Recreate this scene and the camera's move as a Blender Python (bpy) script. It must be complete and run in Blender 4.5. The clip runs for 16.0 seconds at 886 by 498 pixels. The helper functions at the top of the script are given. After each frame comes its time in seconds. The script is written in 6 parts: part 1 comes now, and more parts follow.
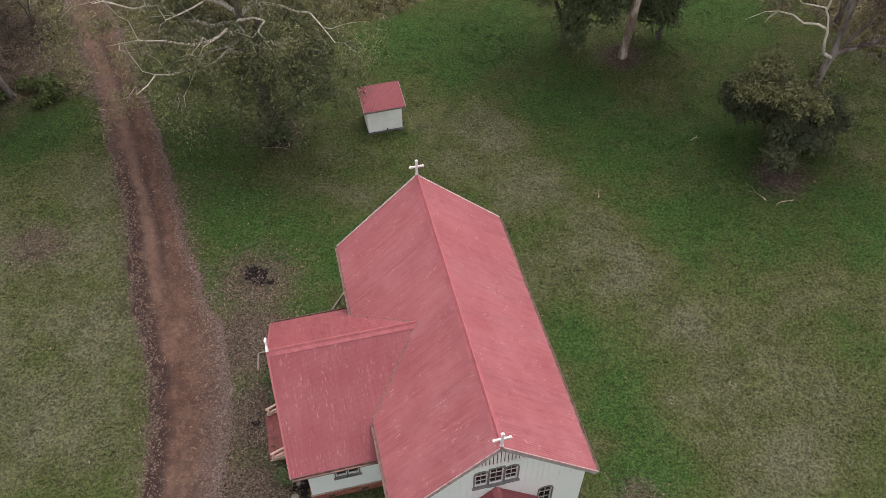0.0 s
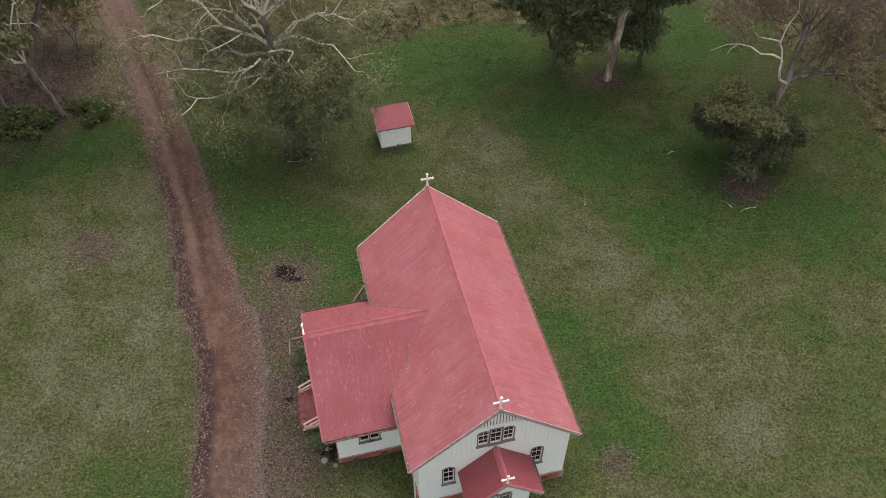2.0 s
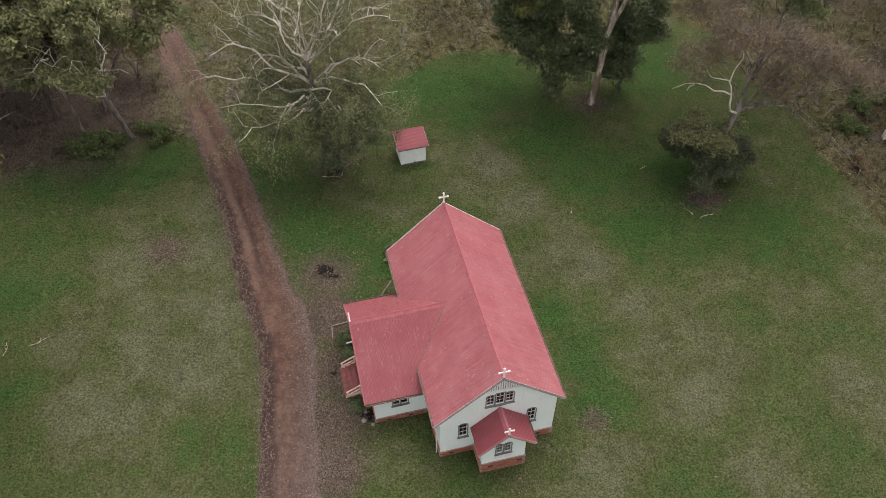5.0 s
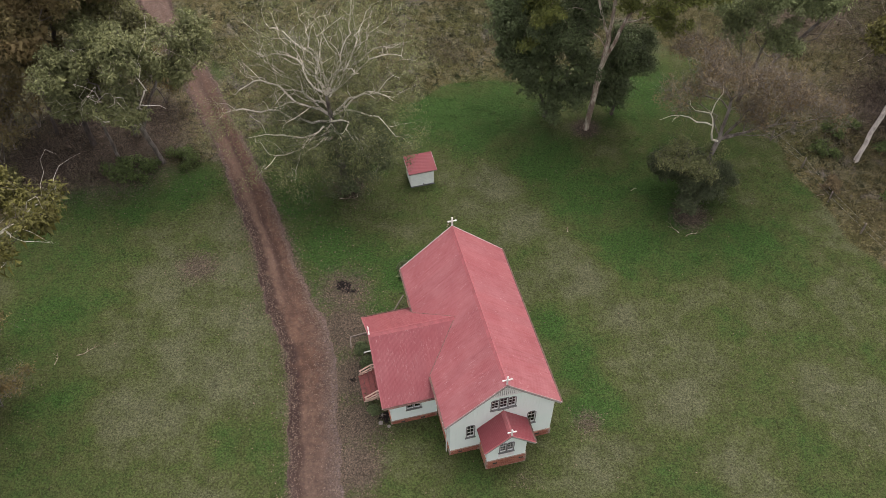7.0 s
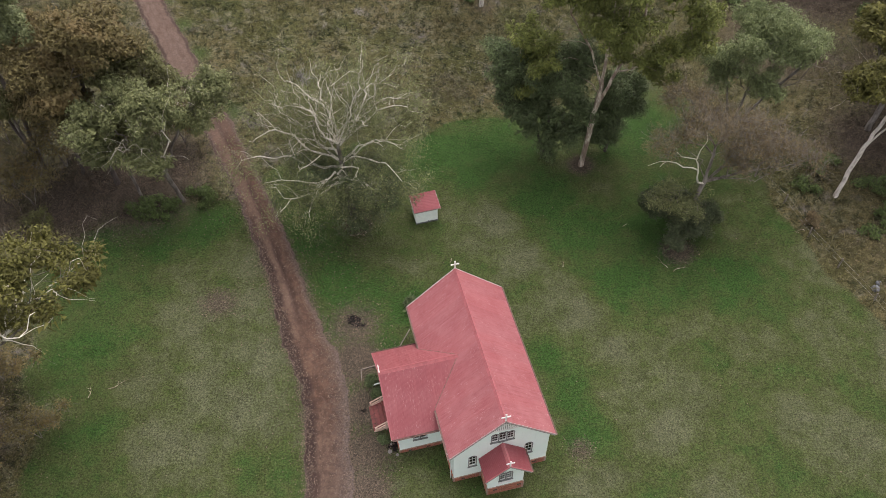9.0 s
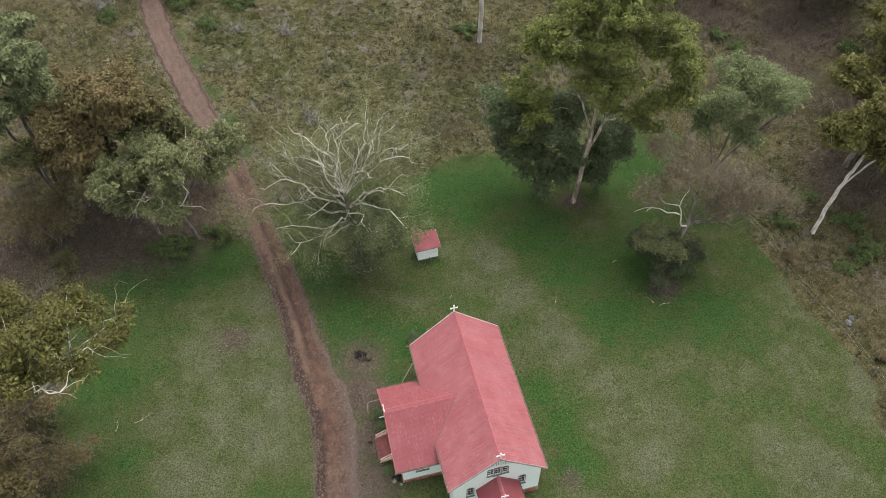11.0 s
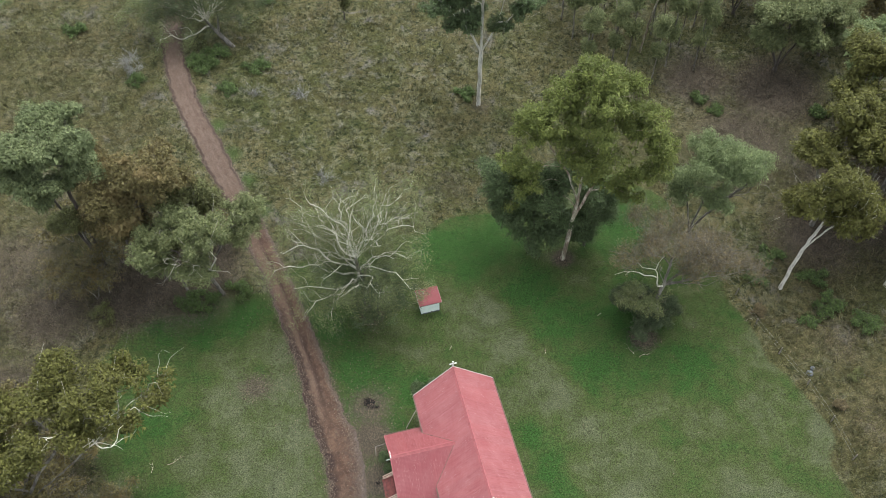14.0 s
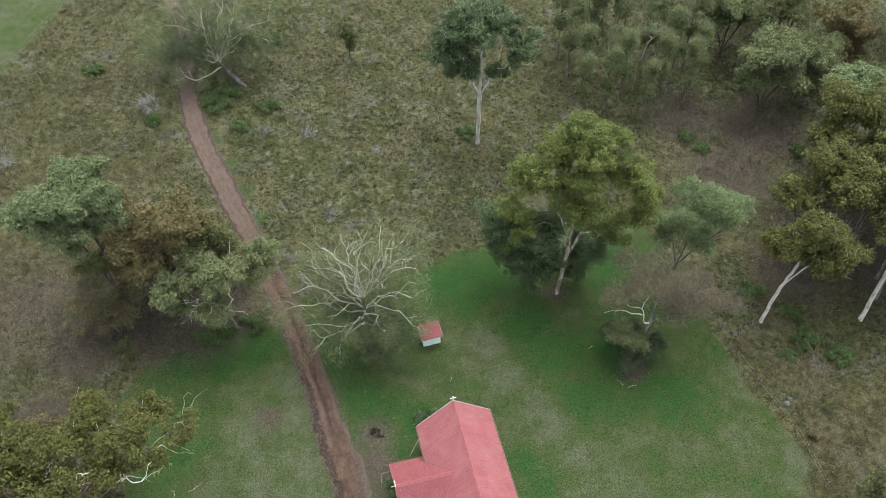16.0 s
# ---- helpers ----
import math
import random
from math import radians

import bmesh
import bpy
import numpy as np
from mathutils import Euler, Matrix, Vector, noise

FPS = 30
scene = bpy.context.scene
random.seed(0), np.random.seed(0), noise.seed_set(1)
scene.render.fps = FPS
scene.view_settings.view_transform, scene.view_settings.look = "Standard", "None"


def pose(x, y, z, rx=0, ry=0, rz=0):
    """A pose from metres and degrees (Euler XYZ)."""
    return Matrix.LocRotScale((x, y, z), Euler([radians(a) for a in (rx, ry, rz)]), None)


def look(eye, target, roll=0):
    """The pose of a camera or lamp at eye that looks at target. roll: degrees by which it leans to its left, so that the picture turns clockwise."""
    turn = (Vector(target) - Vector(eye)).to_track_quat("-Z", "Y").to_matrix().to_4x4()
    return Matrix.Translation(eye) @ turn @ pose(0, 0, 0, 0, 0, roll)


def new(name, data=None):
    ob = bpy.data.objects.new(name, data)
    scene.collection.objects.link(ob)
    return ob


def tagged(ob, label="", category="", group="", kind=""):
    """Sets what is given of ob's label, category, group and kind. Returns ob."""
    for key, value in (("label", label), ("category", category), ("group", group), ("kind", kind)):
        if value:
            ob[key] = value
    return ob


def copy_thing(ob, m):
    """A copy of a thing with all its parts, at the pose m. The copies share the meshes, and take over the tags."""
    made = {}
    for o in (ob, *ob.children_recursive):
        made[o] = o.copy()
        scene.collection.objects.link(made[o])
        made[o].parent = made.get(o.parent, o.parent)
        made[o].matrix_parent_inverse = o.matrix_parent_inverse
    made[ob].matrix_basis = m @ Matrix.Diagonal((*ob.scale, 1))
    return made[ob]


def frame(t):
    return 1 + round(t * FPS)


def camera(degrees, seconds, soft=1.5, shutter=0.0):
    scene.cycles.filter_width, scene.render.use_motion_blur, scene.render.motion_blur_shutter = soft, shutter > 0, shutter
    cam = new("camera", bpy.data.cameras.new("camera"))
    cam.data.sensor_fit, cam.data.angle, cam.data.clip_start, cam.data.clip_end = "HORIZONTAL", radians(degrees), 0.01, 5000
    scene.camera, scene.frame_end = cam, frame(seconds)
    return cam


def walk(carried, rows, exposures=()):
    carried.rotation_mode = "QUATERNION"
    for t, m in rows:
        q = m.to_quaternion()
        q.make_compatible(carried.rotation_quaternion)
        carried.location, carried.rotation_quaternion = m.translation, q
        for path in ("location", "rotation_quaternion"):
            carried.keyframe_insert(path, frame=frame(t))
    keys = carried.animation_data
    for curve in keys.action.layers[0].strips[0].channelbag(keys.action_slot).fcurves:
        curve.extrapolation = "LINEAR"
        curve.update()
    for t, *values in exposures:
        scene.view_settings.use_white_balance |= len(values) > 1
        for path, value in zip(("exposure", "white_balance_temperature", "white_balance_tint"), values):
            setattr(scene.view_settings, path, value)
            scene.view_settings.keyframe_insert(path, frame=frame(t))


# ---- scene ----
cam = camera(56.39, 16.0, soft=0.7)
PATH = [
    (0, (0.756, -0.724, 30.193), (-0.670, 25.338, -0.118), -0.52),
    (0.5, (0.709, -1.572, 31.456), (-0.674, 24.398, 1.064), -0.46),
    (1, (0.653, -2.553, 32.479), (-0.696, 23.483, 2.142), -0.42),
    (1.5, (0.585, -3.620, 33.376), (-0.733, 22.569, 3.170), -0.38),
    (2, (0.503, -4.726, 34.259), (-0.783, 21.634, 4.200), -0.34),
    (2.5, (0.403, -5.824, 35.242), (-0.847, 20.655, 5.287), -0.31),
    (3, (0.284, -6.868, 36.431), (-0.921, 19.614, 6.477), -0.27),
    (3.5, (0.148, -7.845, 37.815), (-1.007, 18.529, 7.764), -0.24),
    (4, (0.001, -8.756, 39.318), (-1.104, 17.442, 9.111), -0.20),
    (4.5, (-0.151, -9.608, 40.856), (-1.209, 16.393, 10.478), -0.17),
    (5, (-0.304, -10.404, 42.351), (-1.323, 15.425, 11.825), -0.15),
    (5.5, (-0.452, -11.148, 43.722), (-1.443, 14.581, 13.112), -0.13),
    (6, (-0.589, -11.831, 44.945), (-1.565, 13.887, 14.325), -0.12),
    (6.5, (-0.708, -12.420, 46.083), (-1.682, 13.339, 15.497), -0.14),
    (7, (-0.806, -12.884, 47.204), (-1.787, 12.930, 16.664), -0.17),
    (7.5, (-0.874, -13.188, 48.379), (-1.873, 12.654, 17.864), -0.23),
    (8, (-0.909, -13.300, 49.678), (-1.933, 12.505, 19.132), -0.31),
    (8.5, (-0.907, -13.205, 51.148), (-1.960, 12.470, 20.494), -0.42),
    (9, (-0.874, -12.970, 52.746), (-1.960, 12.512, 21.932), -0.56),
    (9.5, (-0.818, -12.679, 54.408), (-1.938, 12.585, 23.417), -0.70),
    (10, (-0.751, -12.418, 56.070), (-1.903, 12.649, 24.920), -0.83),
    (10.5, (-0.679, -12.271, 57.667), (-1.862, 12.659, 26.408), -0.93),
    (11, (-0.612, -12.315, 59.141), (-1.821, 12.580, 27.855), -1.01),
    (11.5, (-0.549, -12.535, 60.509), (-1.783, 12.417, 29.269), -1.05),
    (12, (-0.486, -12.854, 61.836), (-1.746, 12.207, 30.685), -1.08),
    (12.5, (-0.417, -13.195, 63.189), (-1.706, 11.986, 32.136), -1.10),
    (13, (-0.338, -13.483, 64.633), (-1.663, 11.791, 33.657), -1.14),
    (13.5, (-0.242, -13.640, 66.234), (-1.613, 11.658, 35.280), -1.20),
    (14, (-0.134, -13.655, 67.994), (-1.556, 11.595, 37.003), -1.29),
    (14.5, (-0.026, -13.616, 69.819), (-1.500, 11.557, 38.768), -1.39),
    (15, (0.066, -13.621, 71.605), (-1.449, 11.498, 40.513), -1.48),
    (15.5, (0.125, -13.765, 73.250), (-1.412, 11.373, 42.174), -1.54),
    (16, (0.138, -14.145, 74.651), (-1.395, 11.135, 43.690), -1.56),
]
EXPOSURES = [(0, 0.58, 6850, 22), (4, 0.60, 6850, 20), (7, 0.63, 6850, 19), (9, 0.71, 6750, 16), (12.5, 0.94, 6450, 5), (16, 0.98, 6100, 0)]
walk(cam, [(t, look(eye, target, roll)) for t, eye, target, roll in PATH], EXPOSURES)

# ---------------------------------------------------------------- light
SUN_EL, SUN_AZ = 72.0, 24.0      # a veiled sun, beyond the clearing
world = bpy.data.worlds.new("overcast_sky")
scene.world = world
world.use_nodes = True
wn = world.node_tree
wn.nodes.clear()
sky = wn.nodes.new("ShaderNodeTexSky")
sky.sky_type, sky.sun_disc = "NISHITA", False
sky.sun_elevation, sky.sun_rotation = radians(SUN_EL), radians(SUN_AZ)
sky.air_density, sky.dust_density, sky.ozone_density = 1.0, 4.0, 1.0
grey = wn.nodes.new("ShaderNodeHueSaturation")      # cloud takes most of the blue out of the sky
grey.inputs["Saturation"].default_value = 0.22
bg = wn.nodes.new("ShaderNodeBackground")
bg.inputs["Strength"].default_value = 0.182
wout = wn.nodes.new("ShaderNodeOutputWorld")
wn.links.new(sky.outputs["Color"], grey.inputs["Color"])
wn.links.new(grey.outputs["Color"], bg.inputs["Color"])
wn.links.new(bg.outputs["Background"], wout.inputs["Surface"])

sun = new("sun", bpy.data.lights.new("sun", "SUN"))
sun.data.energy, sun.data.angle, sun.data.color = 0.58, radians(50), (1.0, 0.96, 0.90)
az, el = radians(SUN_AZ), radians(SUN_EL)
sun.matrix_world = look((math.sin(az) * math.cos(el) * 50, math.cos(az) * math.cos(el) * 50, math.sin(el) * 50), (0, 0, 0))

# ---------------------------------------------------------------- ground shape and cover
CH = pose(0.136, 17.286, 0, 0, 0, 16.17)     # the church's own axes: x across the nave, y to its far gable
CX, CY, CA = 0.136, 17.286, radians(16.17)


def soft_clip(v, m):
    return m * np.tanh(v / m)


def terrain(x, y):
    """Height of the ground."""
    x, y = np.asarray(x, float), np.asarray(y, float)
    a, b = soft_clip(x, 70.0), soft_clip(y - 14, 75.0)
    z = -0.373 - 0.0308 * a + 0.0120 * b + 0.0007 * a * a + 0.00047 * a * b + 0.00069 * b * b
    rough = 1 - np.clip(mown(x, y), 0, 1)
    return z + (0.03 + 0.10 * rough) * (np.sin(x * 0.9 + 1.3 * np.sin(y * 0.7)) * np.sin(y * 0.8 + 0.9 * np.sin(x * 0.5)))


def ground_z(x, y):
    return float(terrain(np.array([x]), np.array([y]))[0])


LAWN = [(-29, -60), (-28.7, 8), (-33, 18), (-35.5, 25), (-34, 29.5), (-29.9, 31.4), (-24.5, 33.2), (-21.7, 35.4), (-17.5, 38.5), (-13, 41),
        (-8.8, 42.9), (-3.7, 44.5), (1.4, 46.5), (8, 48.2), (12.5, 50.5), (16.5, 52.4), (19.5, 50.2), (21.5, 45), (24.8, 37.9), (26.9, 32.5), (29.9, 27.4), (31.9, 20.9),
        (33, 16), (34, -60)]
FIELD = [(-200, 50), (-72, 60), (-64.5, 73), (-62, 84), (-58, 96), (-50, 120), (-50, 200), (-200, 200)]


def inside(poly, x, y):
    """Signed distance to a polygon, positive inside."""
    best, flip = np.full(np.shape(x), 1e9), np.zeros(np.shape(x), int)
    for (ax, ay), (bx, by) in zip(poly, poly[1:] + poly[:1]):
        dx, dy = bx - ax, by - ay
        t = np.clip(((x - ax) * dx + (y - ay) * dy) / (dx * dx + dy * dy), 0, 1)
        best = np.minimum(best, np.hypot(x - ax - t * dx, y - ay - t * dy))
        cross = ((ay > y) != (by > y)) & (x < dx * (y - ay) / (dy if dy else 1e-9) + ax)
        flip = flip ^ cross.astype(int)
    return np.where(flip == 1, best, -best)


def mown(x, y):
    edge = 0.5 * np.sin(x * 0.6 + 2 * np.sin(y * 0.31)) + 0.4 * np.sin(y * 0.9 + x * 0.4)
    lawn = np.clip((inside(LAWN, x, y) + edge) / 1.0 + 0.5, 0, 1)
    return np.maximum(lawn, np.clip(inside(FIELD, x, y) / 7 + 0.5, 0, 1))


def blobs(x, y, spots):
    out = np.zeros(np.shape(x))
    for cx, cy, r, amount in spots:
        out = np.maximum(out, amount * np.clip(1.25 - np.hypot(x - cx, y - cy) / r, 0, 1))
    return out


ROADLINE = [(-7.5, -60, 1.5), (-8.2, -20, 1.5), (-8.9, 0, 1.5), (-9.3, 8, 1.45), (-9.8, 11.5, 1.48), (-10.4, 15, 1.5), (-11.4, 18.5, 1.5), (-12.9, 21.2, 1.45), (-14.0, 24, 1.35),
            (-15.2, 26.9, 1.25), (-16.6, 29.8, 1.2), (-18.4, 33.6, 1.15), (-20.0, 36.7, 1.15), (-22.5, 40.9, 1.15), (-24.4, 44.4, 1.15), (-27.0, 48.7, 1.2), (-29.5, 52.6, 1.25),
            (-32.2, 57.1, 1.3), (-34.8, 61.7, 1.3), (-37.3, 66.7, 1.25), (-39.1, 72.0, 1.15), (-39.7, 75.0, 1.1), (-40.2, 78.5, 1.1), (-42.5, 85.0, 1.1), (-48, 94, 1.1), (-60, 106, 1.1), (-90, 125, 1.1)]


def road_points():
    c = np.array(ROADLINE, float)
    s = np.r_[0, np.cumsum(np.hypot(*np.diff(c[:, :2], axis=0).T))]
    t = np.arange(0, s[-1], 0.4)
    # smooth the polyline a little
    p = np.stack([np.interp(t, s, c[:, k]) for k in range(3)], 1)
    for _ in range(12):
        p[1:-1] = (p[:-2] + 2 * p[1:-1] + p[2:]) / 4
    return t, p


def road_gap(p):
    t, c = road_points()
    c = c[::3]
    d = np.full(len(p), 1e9)
    for q in c:
        d = np.minimum(d, np.hypot(p[:, 0] - q[0], p[:, 1] - q[1]) - q[2])
    return d


LITTER = [(9.3, 40.6, 1.7, 1), (16.7, 31.2, 2.2, .9), (-10.2, 33, 3.0, .5), (-20, 24.2, 2.4, .75), (-9.3, 22.8, 3.2, .75), (-8.8, 19.6, 2.8, .95),
          (-7.8, 15.8, 2.5, 1), (-7.4, 12.5, 2.3, 1), (-7.0, 9.5, 2.4, 1), (-6.6, 6.0, 2.4, .9), (-5.9, 11.5, 1.8, .6), (7.5, 13.2, 1.6, .7), (31, 58, 11, .72), (36, 66, 9, .9), (27, 68, 8, .8), (36, 44, 8, .8), (44, 50, 14, .9),
          (-34, 33.5, 6, .95), (-30, 37, 9, 1), (-36, 12, 8, .7), (0.5, 63, 2.5, .6), (3.2, 9.2, 1.4, .5), (-41, 31, 8, .75), (-47, 36, 10, .65), (-42, 22, 8, .7), (-45, 45, 7, .5), (-52, 30, 12, .6), (-56, 18, 12, .6), (-40, 14, 6, .7), (37, 23, 6, .45), (35.5, 31, 5, .5), (-2.9, 50.3, 5, .5), (3, 51, 4, .5), (9, 53, 5, .5), (-9.9, 32.8, 1.6, 1)]
BARE = [(-9.4, 23.3, 0.75, 1), (-9.0, 23.0, 0.5, 1), (-8.6, 22.7, 0.45, .9), (-5.4, 13.0, 0.9, .8), (-8.1, 15.6, 1.1, .5), (-8.8, 12.5, 1.6, .5)]
LUSH = [(5.2, 20.6, 2.0, 1), (6.6, 17.4, 1.9, 1), (8.0, 14.3, 2.0, .8), (-5.4, 25.0, 2.4, .9), (-11, 27.2, 3.4, .9), (-14.1, 31.3, 3.2, .8), (-7.8, 26.0, 2.6, .9), (-6.6, 21.7, 1.4, .8), (-3.4, 41.0, 4.2, .8),
        (1.2, 43.0, 4.5, .9), (-0.5, 38.7, 3.0, .6), (6.6, 37.4, 4.0, .8), (9.4, 32.6, 4.2, .9), (11.8, 28.1, 3.2, .8), (14.8, 26.4, 3.2, .6), (16, 34, 5, .7), (21.1, 28.6, 3.6, .5), (14.5, 45, 4.5, .8),
        (-30.5, 29.2, 3.4, .7), (-26.2, 30.6, 3.4, .7), (-22.9, 32.6, 2.6, .9), (-31.5, 25.5, 3.5, .5), (-23.2, 45.6, 1.5, .9), (-25.6, 49.6, 1.5, .9), (-28.0, 53.6, 1.5, .9), (-30.6, 57.8, 1.5, .8),
        (-33.2, 62.2, 1.5, .7), (-34.5, 69, 2.6, .7), (-5.0, 6.5, 2.2, .5), (0.0, 7.5, 2.2, .4), (17, 21.5, 3.0, .3), (-26, 10, 5, .4), (-30, 18, 4, .5)]
DRY = [(-78, 96, 40, .45), (8.4, 24.6, 2.2, 1), (6.7, 26.8, 1.9, 1), (3.6, 30.0, 2.4, .9), (1.7, 33.4, 2.3, .7), (0.2, 30.6, 2.0, .6), (10.2, 21.6, 2.2, .8), (11.4, 18.4, 2.4, .7), (13.6, 15.0, 3.0, .5), (-18.2, 28.4, 2.4, .7),
       (-17.4, 24.4, 2.6, .9), (-16.2, 19.6, 2.8, 1), (-15.8, 14.6, 3.2, .9), (-19.1, 15.9, 3.6, .8), (-21.8, 21.4, 3.4, .8), (-24.6, 17.2, 3.4, .6), (-20, 11.5, 4.5, .7), (22.0, 21.6, 3.0, .5), (23.4, 16.8, 3.4, .6),
       (16.0, 17.6, 2.8, .4), (26, 14.6, 4, .6), (27.5, 24, 2.6, .5), (9.2, 11.0, 2.6, .6), (15.5, 10.5, 3.6, .5), (-38, 24, 8, .4), (-54, 66, 13, .7), (-62, 40, 26, .8), (-50, 56, 12, .7), (-46, 62, 9, .5), (22, 55, 7, .5), (38, 26, 9, .8),
       (34.5, 22, 6, .9), (32, 31, 5, .9), (35, 39, 7, .8), (28, 55, 9, .6)]


def cover(x, y):
    """Mown, litter, lush (+) or dry (-), bare: what grows where."""
    x, y = np.asarray(x, float), np.asarray(y, float)
    tone = 0.5 + 0.5 * blobs(x, y, LUSH) - 0.42 * blobs(x, y, DRY)
    verge = 0.85 * np.exp(-np.clip(road_gap(np.stack([np.ravel(x), np.ravel(y)], 1)), 0, 20) / 0.55).reshape(np.shape(x))
    return np.stack([mown(x, y), np.maximum(blobs(x, y, LITTER), verge), tone, blobs(x, y, BARE)], -1)


# ---------------------------------------------------------------- materials
def nodes_of(name):
    m = bpy.data.materials.new(name)
    m.use_nodes = True
    nt = m.node_tree
    return m, nt, nt.nodes["Principled BSDF"]


def link(nt, a, b):
    nt.links.new(a, b)


def value(nt, socket, v):
    if isinstance(v, bpy.types.NodeSocket):
        nt.links.new(v, socket)
    else:
        socket.default_value = v


def noise_of(nt, scale, detail=4.0, rough=0.55, vec=None, distort=0.0):
    n = nt.nodes.new("ShaderNodeTexNoise")
    n.inputs["Scale"].default_value, n.inputs["Detail"].default_value = scale, detail
    n.inputs["Roughness"].default_value, n.inputs["Distortion"].default_value = rough, distort
    if vec is None:
        vec = position(nt)
    link(nt, vec, n.inputs["Vector"])
    return n.outputs["Fac"]


def position(nt):
    for n in nt.nodes:
        if n.type == "NEW_GEOMETRY":
            return n.outputs["Position"]
    return nt.nodes.new("ShaderNodeNewGeometry").outputs["Position"]


def objectspace(nt):
    return nt.nodes.new("ShaderNodeTexCoord").outputs["Object"]


def mapped(nt, vec, scale):
    n = nt.nodes.new("ShaderNodeMapping")
    n.inputs["Scale"].default_value = scale
    link(nt, vec, n.inputs["Vector"])
    return n.outputs["Vector"]


def ramp(nt, fac, lo, hi, a=0.0, b=1.0):
    """Map lo..hi to a..b, clamped."""
    n = nt.nodes.new("ShaderNodeMapRange")
    for key, v in (("From Min", lo), ("From Max", hi), ("To Min", a), ("To Max", b)):
        n.inputs[key].default_value = v
    link(nt, fac, n.inputs["Value"])
    return n.outputs["Result"]


def mixed(nt, fac, a, b, how="MIX"):
    n = nt.nodes.new("ShaderNodeMix")
    n.data_type, n.blend_type = "RGBA", how
    value(nt, n.inputs["Factor"], fac)
    for key, v in (("A", a), ("B", b)):
        s = [i for i in n.inputs if i.name == key and i.type == "RGBA"][0]
        value(nt, s, (*v, 1.0) if isinstance(v, tuple) and len(v) == 3 else v)
    return [o for o in n.outputs if o.type == "RGBA"][0]


def maths(nt, how, a, b=0.0):
    n = nt.nodes.new("ShaderNodeMath")
    n.operation = how
    value(nt, n.inputs[0], a)
    value(nt, n.inputs[1], b)
    return n.outputs[0]


def bumped(nt, bsdf, height, strength=0.5, distance=0.02):
    n = nt.nodes.new("ShaderNodeBump")
    n.inputs["Strength"].default_value, n.inputs["Distance"].default_value = strength, distance
    link(nt, height, n.inputs["Height"])
    link(nt, n.outputs["Normal"], bsdf.inputs["Normal"])


def random_of(nt, per="island"):
    if per == "island":
        for n in nt.nodes:
            if n.type == "NEW_GEOMETRY":
                return n.outputs["Random Per Island"]
        return nt.nodes.new("ShaderNodeNewGeometry").outputs["Random Per Island"]
    return nt.nodes.new("ShaderNodeObjectInfo").outputs["Random"]


